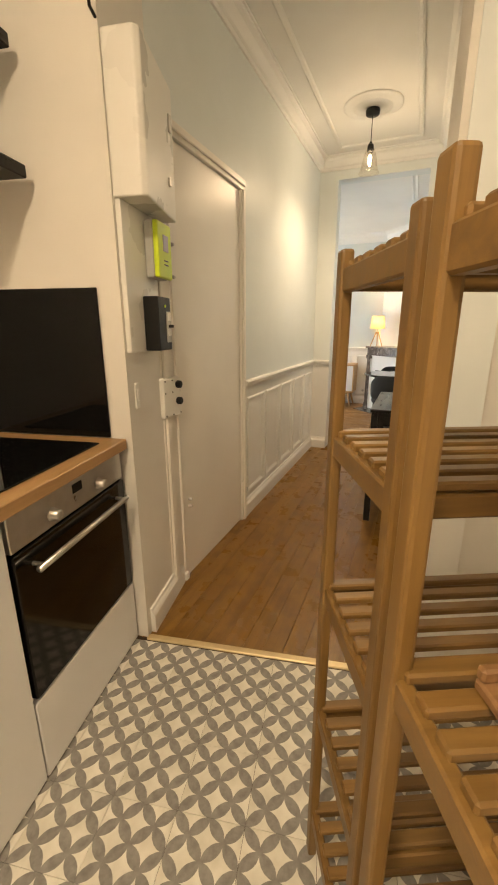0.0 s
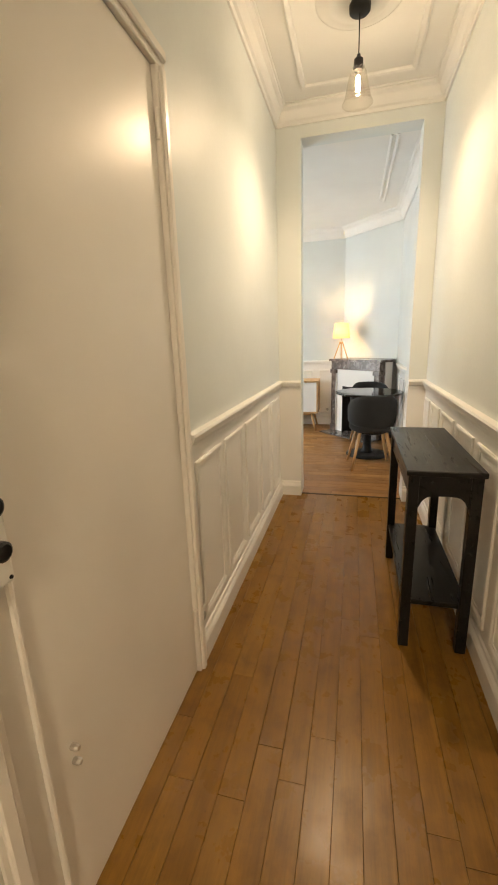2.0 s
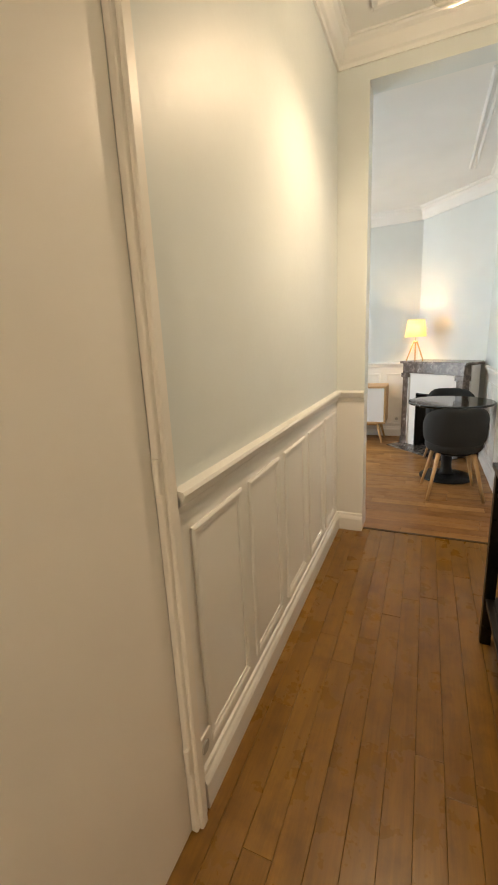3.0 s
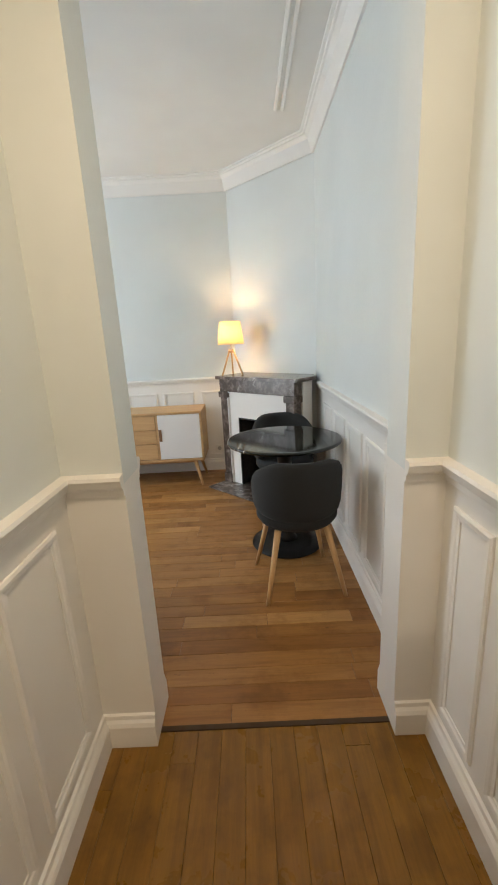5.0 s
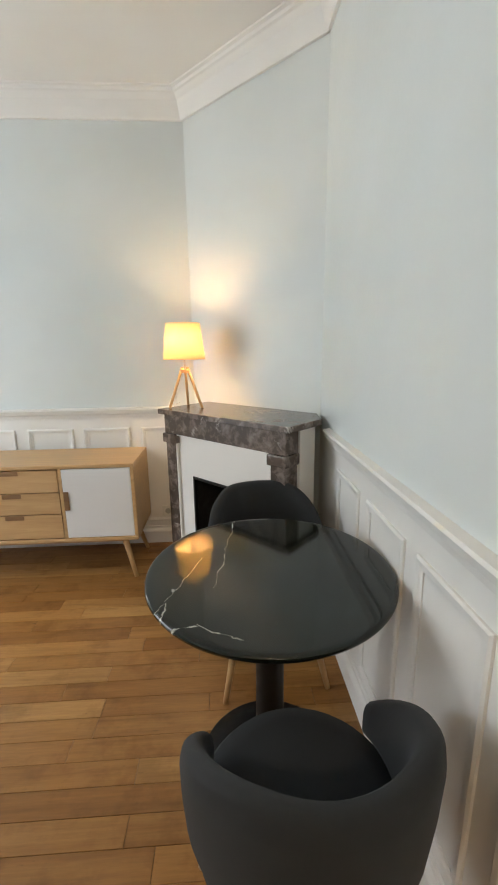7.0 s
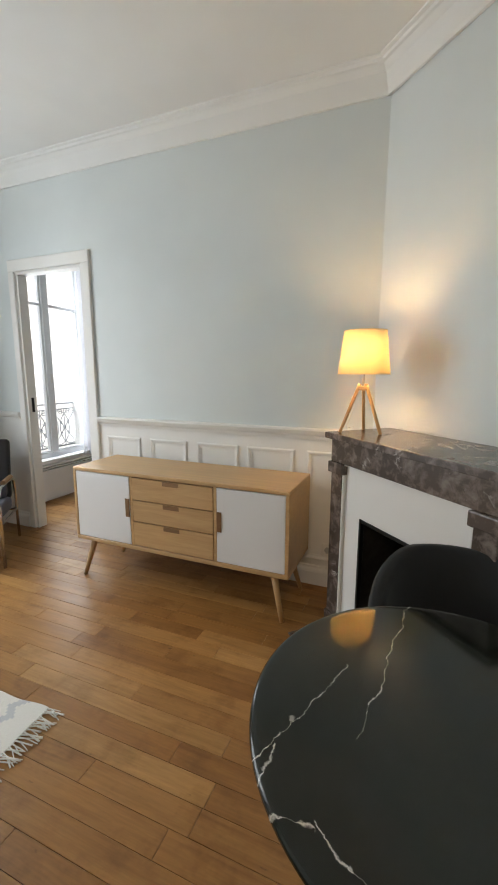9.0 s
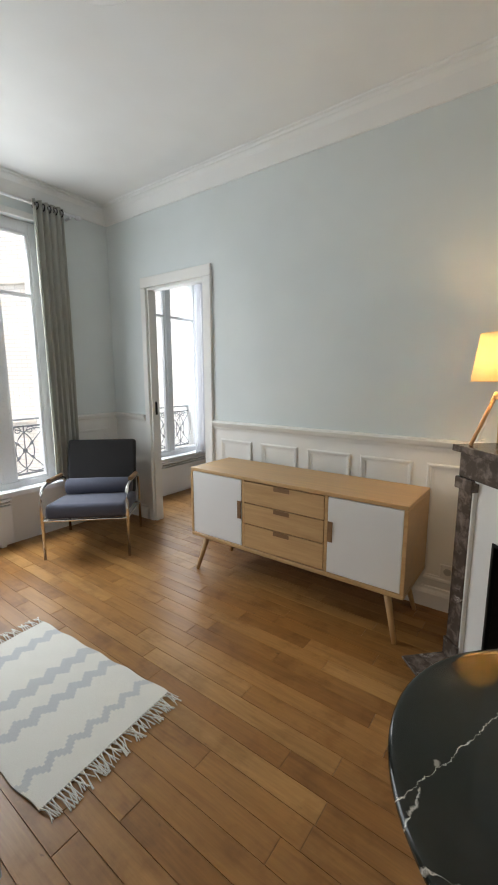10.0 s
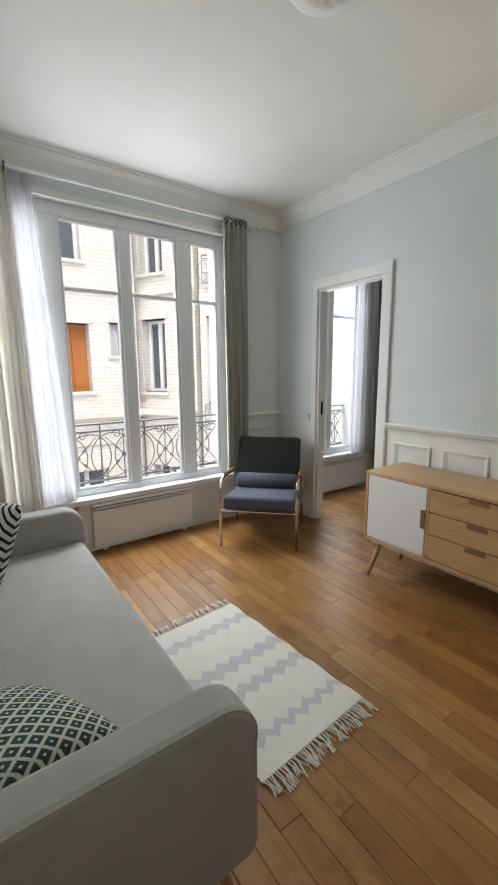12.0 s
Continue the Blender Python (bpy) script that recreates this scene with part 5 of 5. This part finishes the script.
part("body", box(0, 0.036, 0, 0.135, 0, 0.205, 0.008, 2), GREYPLASTIC, meter, "grey rear housing")
face = part("face", box(0.036, 0.058, 0.0, 0.135, 0.002, 0.205, 0.007, 2), LIME, meter, "lime green face")
part("display", box(0.0578, 0.061, 0.045, 0.095, 0.10, 0.16, 0.002), GREYPLASTIC, face, "grey display")
for z in (0.065, 0.05):
    part("print_bar", box(0.0578, 0.059, 0.05, 0.09, z, z + 0.004), BLACK, face)
breaker = thing("main_breaker", KM @ pose(0.0225, 0.130, 1.258), "black main circuit breaker box", "breaker")
bb = part("body", box(0, 0.062, 0, 0.125, 0, 0.205, 0.005, 2), BLACK, breaker, "black housing")
part("window", box(0.0622, 0.067, 0.07, 0.115, 0.03, 0.15, 0.003), GREYPLASTIC, bb, "grey label window")
part("lever", box(0.063, 0.085, 0.085, 0.10, 0.088, 0.10, 0.003), BLACK, bb)
for z in (0.055, 0.115):
    part("label", box(0.0672, 0.0682, 0.076, 0.108, z, z + 0.03), PLASTIC, bb)
part("light", box(0.0622, 0.066, 0.06, 0.07, 0.165, 0.175, 0.001), LIME, bb, "green seal")
sw = thing("light_switch", KM @ pose(0.001, 0.045, 1.04), "flat white light switch on the pier", "switch")
part("plate", box(0, 0.008, 0, 0.03, 0, 0.10, 0.003, 2), PLASTIC, sw)
part("rocker", box(0.008, 0.012, 0.006, 0.024, 0.03, 0.075, 0.002), PLASTIC, sw)
cable = thing("cable_trunking", KM @ pose(0, 0, 0), "thin white cable trunking down the pier", "cable trunking")
part("strip", box(0.001, 0.006, 0.332, 0.339, 0.13, 1.255, 0.001), PLASTIC, cable)
hook = thing("wall_hook", KM @ pose(-0.005, -0.001, 2.245), "dark metal hook on the wall above the cabinet", "hook")
part("peg", tube([(0, 0, 0), (0, -0.03, 0.01), (0.005, -0.04, 0.03)], 0.005, 8), BLACK, hook)
structure("baseboard_pier", add_strip(bmesh.new(), (0, 0.035), (0, 0.42), (1, 0), BASEP), WHITE, "white moulded baseboard of the pier", "baseboard", KM)
structure("trim_threshold", box(0.0, 1.075, -0.022, 0.012, 0.0, 0.012, 0.004), THRESH, "pale brass strip between tiles and boards", "threshold", KM)

CY = -0.012
counter = thing("worktop", KM @ pose(0, 0, 0), "light oak kitchen worktop", "worktop")
part("slab", box(-0.625, -0.018, -1.6, CY, 0.892, 0.932, 0.003), COUNTER, counter)
hob = thing("hob", KM @ pose(-0.54, -0.62, 0.9325), "flat black ceramic hob in the worktop", "hob")
part("plate", box(0, 0.46, 0, 0.52, 0, 0.006, 0.002), BLACKGLASS, hob)
splash = thing("splashback", KM @ pose(-0.615, -0.0125, 0.934), "glossy black glass splashback on the wall", "splashback")
part("panel", box(0, 0.53, 0, 0.008, 0, 0.55, 0.002), BLACKGLASS, splash)
ov = thing("oven", KM @ pose(-0.045, -0.62, 0), "built-in oven with steel controls and dark glass door", "oven")
part("body", box(-0.55, -0.02, 0.012, 0.595, 0.30, 0.88), BLACK, ov)
pan = part("control_panel", box(-0.02, 0.0, 0.010, 0.597, 0.775, 0.886, 0.003), STEEL, ov, "brushed steel control panel")
for y in (0.18, 0.43):
    kn = part("knob", lathe([(0, 0), (0.021, 0), (0.020, 0.004), (0.017, 0.006), (0.016, 0.026), (0.013, 0.029), (0, 0.03)], 18), STEEL, pan, "steel knob", pose(0.0, y, 0.815, 0, 90, 0), True)
part("display", box(0.0002, 0.002, 0.285, 0.335, 0.835, 0.865), BLACK, pan, "small black display")
dr = part("door", box(-0.02, 0.004, 0.010, 0.597, 0.302, 0.768, 0.003), OVENGLASS, ov, "dark glass oven door")
part("handle", tube([(0.042, 0.05, 0.715), (0.042, 0.545, 0.715)], 0.010, 12), STEEL, dr, "steel bar handle", None, True)
for y in (0.075, 0.53):
    part("handle_post", tube([(0.004, y, 0.715), (0.042, y, 0.715)], 0.007, 10), STEEL, dr)
cab = thing("base_cabinet", KM @ pose(-0.045, -0.62, 0), "white kitchen plinth drawer under the oven", "cabinet")
part("front", box(-0.02, 0.002, 0.0, 0.604, 0.012, 0.292, 0.003), LACQUER, cab)
part("carcass", box(-0.56, -0.022, 0.002, 0.602, 0.0, 0.295), LACQUER, cab)
cab2 = thing("base_cabinet", KM @ pose(-0.045, -1.24, 0), "white kitchen base cabinet beside the oven", "cabinet")
part("door", box(-0.02, 0.002, 0.0, 0.614, 0.012, 0.886, 0.003), LACQUER, cab2)
part("carcass", box(-0.56, -0.022, 0.002, 0.612, 0.0, 0.888), LACQUER, cab2)


def wall_shelf(z):
    s = thing("wall_shelf", KM @ pose(-0.63, -0.62, z), "black wall shelf above the worktop", "shelf")
    part("board", box(0, 0.36, 0, 0.57, 0, 0.04, 0.004), BLACKWOOD, s)
    for y in (0.10, 0.46):
        part("bracket", prism([(0.0, 0), (0.22, 0), (0.22, 0.012), (0.0, 0.012)], -0.012, 0.0), BLACK, s, "", pose(0, y, 0))
        part("strut", tube([(0.006, y + 0.006, -0.16), (0.19, y + 0.006, -0.008)], 0.006, 8), BLACK, s)
    return s


wall_shelf(1.82)
wall_shelf(2.17)


def shelf_unit(at, tiers, width=0.62, deep=0.275, tall=1.485, top=True):
    """Local x: width away from the passage; local y: depth, from the near post to the far post."""
    root = thing("slatted_shelf", at, "open shelf unit of slatted oiled wood", "shelf", "slatted shelf units")
    p = 0.031
    for x in (0, width - p):
        for y in (0, deep - p):
            part("post", prism([(x, y), (x + p * 0.72, y), (x + p * 0.72, y + p), (x, y + p)], 0, tall, 0.005), PINEZ, root)
    for z in tiers:
        for x in (0.004, width - p + 0.006):
            part("side_rail", box(x, x + 0.018, p - 0.004, deep - p + 0.004, z - 0.045, z - 0.006, 0.003), PINE, root)
        for k in range(7):
            y = 0.012 + (deep - 0.05) * k / 6
            part("slat", box(0.012, width - 0.012, y, y + 0.024, z - 0.008, z + 0.006, 0.003), PINE, root)
        for y in (0.006, deep - 0.024):
            part("cross_rail", box(p * 0.72, width - p, y, y + 0.016, z - 0.042, z - 0.009, 0.003), PINE, root)
    return root


SROT = 26.0
shelf_unit(pose(1.150, 1.66, 0, 0, 0, SROT), (0.17, 0.50, 0.826, 1.155, 1.448), 0.62, 0.308, 1.472)
shelf_unit(pose(1.283, 1.320, 0, 0, 0, SROT), (0.20, 0.52, 0.995, 1.43), 0.62, 0.285, 1.478)
def tray(at, w, d, label):
    root = thing("wooden_tray", at, label, "tray")
    part("board", box(0, w, 0, d, 0, 0.014, 0.003), DARKOAK, root)
    for y in (0, d - 0.012):
        part("rim", box(0, w, y, y + 0.012, 0.014, 0.03, 0.003), DARKOAK, root)
    return root


SB = pose(1.283, 1.320, 0, 0, 0, SROT)
tray(SB @ pose(0.07, 0.03, 1.0015), 0.48, 0.20, "dark brown wooden tray lying on the slatted shelf")
tray(SB @ pose(0.06, 0.03, 0.5265), 0.48, 0.20, "dark brown wooden board lying on a low shelf")


def wall_socket(at, label):
    root = thing("wall_socket", at, label, "socket")
    part("plate", box(-0.04, 0.04, -0.009, 0.0, -0.04, 0.04, 0.004, 2), PLASTIC, root)
    part("insert", lathe([(0, 0), (0.021, 0), (0.020, -0.004), (0.017, 0.002), (0, 0.002)], 20), GREYPLASTIC, root, "round recessed insert", pose(0, -0.0105, 0, 90, 0, 0))
    return root


wall_socket(pose(0.30, YF - 0.001, 0.24), "white wall socket low on the white dado beside the fireplace")
wall_socket(pose(XL + 0.001, 3.725, 0.20, 0, 0, 90), "small white wall socket beside the entrance door")


def flower_box(at):
    root = thing("flower_box", at, "dark flower box with a small green plant on a balcony", "plant")
    part("trough", box(-0.09, 0.09, -0.25, 0.25, 0, 0.16, 0.01), BLACK, root)
    rnd = random.Random(9)
    bm = bmesh.new()
    for k in range(150):
        c = Vector((rnd.gauss(0, 0.06), rnd.gauss(0, 0.12), 0.17 + abs(rnd.gauss(0, 0.10))))
        u = Vector((rnd.uniform(-1, 1), rnd.uniform(-1, 1), rnd.uniform(-0.3, 1))).normalized() * 0.05
        v = u.cross(Vector((rnd.uniform(-1, 1), rnd.uniform(-1, 1), 0.3))).normalized() * 0.018
        bm.faces.new([bm.verts.new(p) for p in (c - u, c + v, c + u, c - v)])
    tagged(part("leaves", bm, LEAF, root, "small green leaves"), kind="stuff")
    return root


flower_box(pose(-6.6, 10.0, 0, 0, 0, -28) @ pose(-0.12, 0.46, 0.56))
lampk = thing("ceiling_lamp", pose(0.95, 0.35, H), "round lit ceiling lamp of the kitchen", "lamp")
part("mount", lathe([(0, -0.03), (0.15, -0.03), (0.155, -0.02), (0.155, 0), (0, 0)], 32), PVC, lampk)
part("diffuser", lathe([(0, -0.075), (0.07, -0.07), (0.12, -0.05), (0.14, -0.03), (0, -0.03)], 32), PANEL, lampk, "glowing round diffuser", None, True)

# ---- floors, board by board and tile by tile ----
def planks(name, x0, x1, y0, y1, along, width, lengths, mat, label, as_parts=True, seed=1):
    sub = structure(name, box(x0, x1, y0, y1, -0.06, -0.004), GAP, label, "floor")
    rnd = random.Random(seed)
    shared = {}
    joined = bmesh.new()
    a0, a1, b0, b1 = (x0, x1, y0, y1) if along == "x" else (y0, y1, x0, x1)
    rows = max(1, round((b1 - b0) / width))
    w = (b1 - b0) / rows
    for r in range(rows):
        a = a0 - rnd.uniform(0, 0.6)
        while a < a1:
            ln = rnd.choice(lengths)
            s, e = max(a, a0), min(a + ln, a1)
            a += ln
            if e - s < 0.03:
                continue
            g = 0.0007 if along == "x" else 0.0004
            L = round(e - s, 3)
            lift = rnd.uniform(-0.0006, 0.0006)
            if not as_parts:
                c = (s + e) / 2
                if along == "x":
                    add_box(joined, s + g, e - g, b0 + r * w + g, b0 + (r + 1) * w - g, -0.01, lift)
                else:
                    add_box(joined, b0 + r * w + g, b0 + (r + 1) * w - g, s + g, e - g, -0.01, lift)
                continue
            key = L
            if key not in shared:
                bm = bmesh.new()
                hx, hy = (L / 2 - g, w / 2 - g) if along == "x" else (w / 2 - g, L / 2 - g)
                add_box(bm, -hx, hx, -hy, hy, -0.01, 0.0)
                top = [e2 for e2 in bm.edges if all(v.co.z > -0.001 for v in e2.verts)]
                bmesh.ops.bevel(bm, geom=top, offset=0.0009, segments=1, affect="EDGES")
                bmesh.ops.recalc_face_normals(bm, faces=bm.faces)
                me = bpy.data.meshes.new("board")
                bm.to_mesh(me)
                bm.free()
                me.materials.append(mat)
                shared[key] = me
            ob = new("board", shared[key])
            ob.parent = sub
            c, d = (s + e) / 2, b0 + (r + 0.5) * w
            ob.location = (c, d, lift) if along == "x" else (d, c, lift)
    if not as_parts:
        j = obj("boards", joined, mat, sub)
        tagged(j, kind="stuff")
    else:
        joined.free()
    return sub


planks("floor_living", XW, XE, YO + 0.05, YF, "x", 0.086, (0.42, 0.56, 0.7, 0.85, 1.0), PLANK_X, "worn oak floor boards laid along the living room", True, 3)
planks("floor_corridor", XL - 0.02, XR + 0.12, 2.30, YO + 0.03, "y", 0.088, (0.9, 1.2, 1.5, 1.9), PLANK_Y, "warm brown floor boards laid along the corridor", True, 5)
planks("floor_bedroom", XW, 0.05, YF + 0.001, YB, "x", 0.076, (0.56, 0.7, 0.85), PLANK_X, "oak floor boards of the bedroom", False, 7)


def tiles():
    sub = structure("floor_kitchen", box(-0.63, 1.98, -2.9, -0.004, -0.05, 0.0005), GAP, "patterned cement tiles with grey petals on white", "floor", KM)
    bm = bmesh.new()
    h = TILE_S / 2 - 0.0006
    add_box(bm, -h, h, -h, h, -0.008, 0.004)
    top = [e2 for e2 in bm.edges if all(v.co.z > 0.003 for v in e2.verts)]
    bmesh.ops.bevel(bm, geom=top, offset=0.0008, segments=1, affect="EDGES")
    me = bpy.data.meshes.new("tile")
    bm.to_mesh(me)
    bm.free()
    me.materials.append(TILE)
    for i in range(-2, 10):
        for j in range(12):
            ob = new("tile", me)
            ob.parent = sub
            ob.location = (0.075 + i * TILE_S, -0.125 - j * TILE_S, 0.0)


tiles()
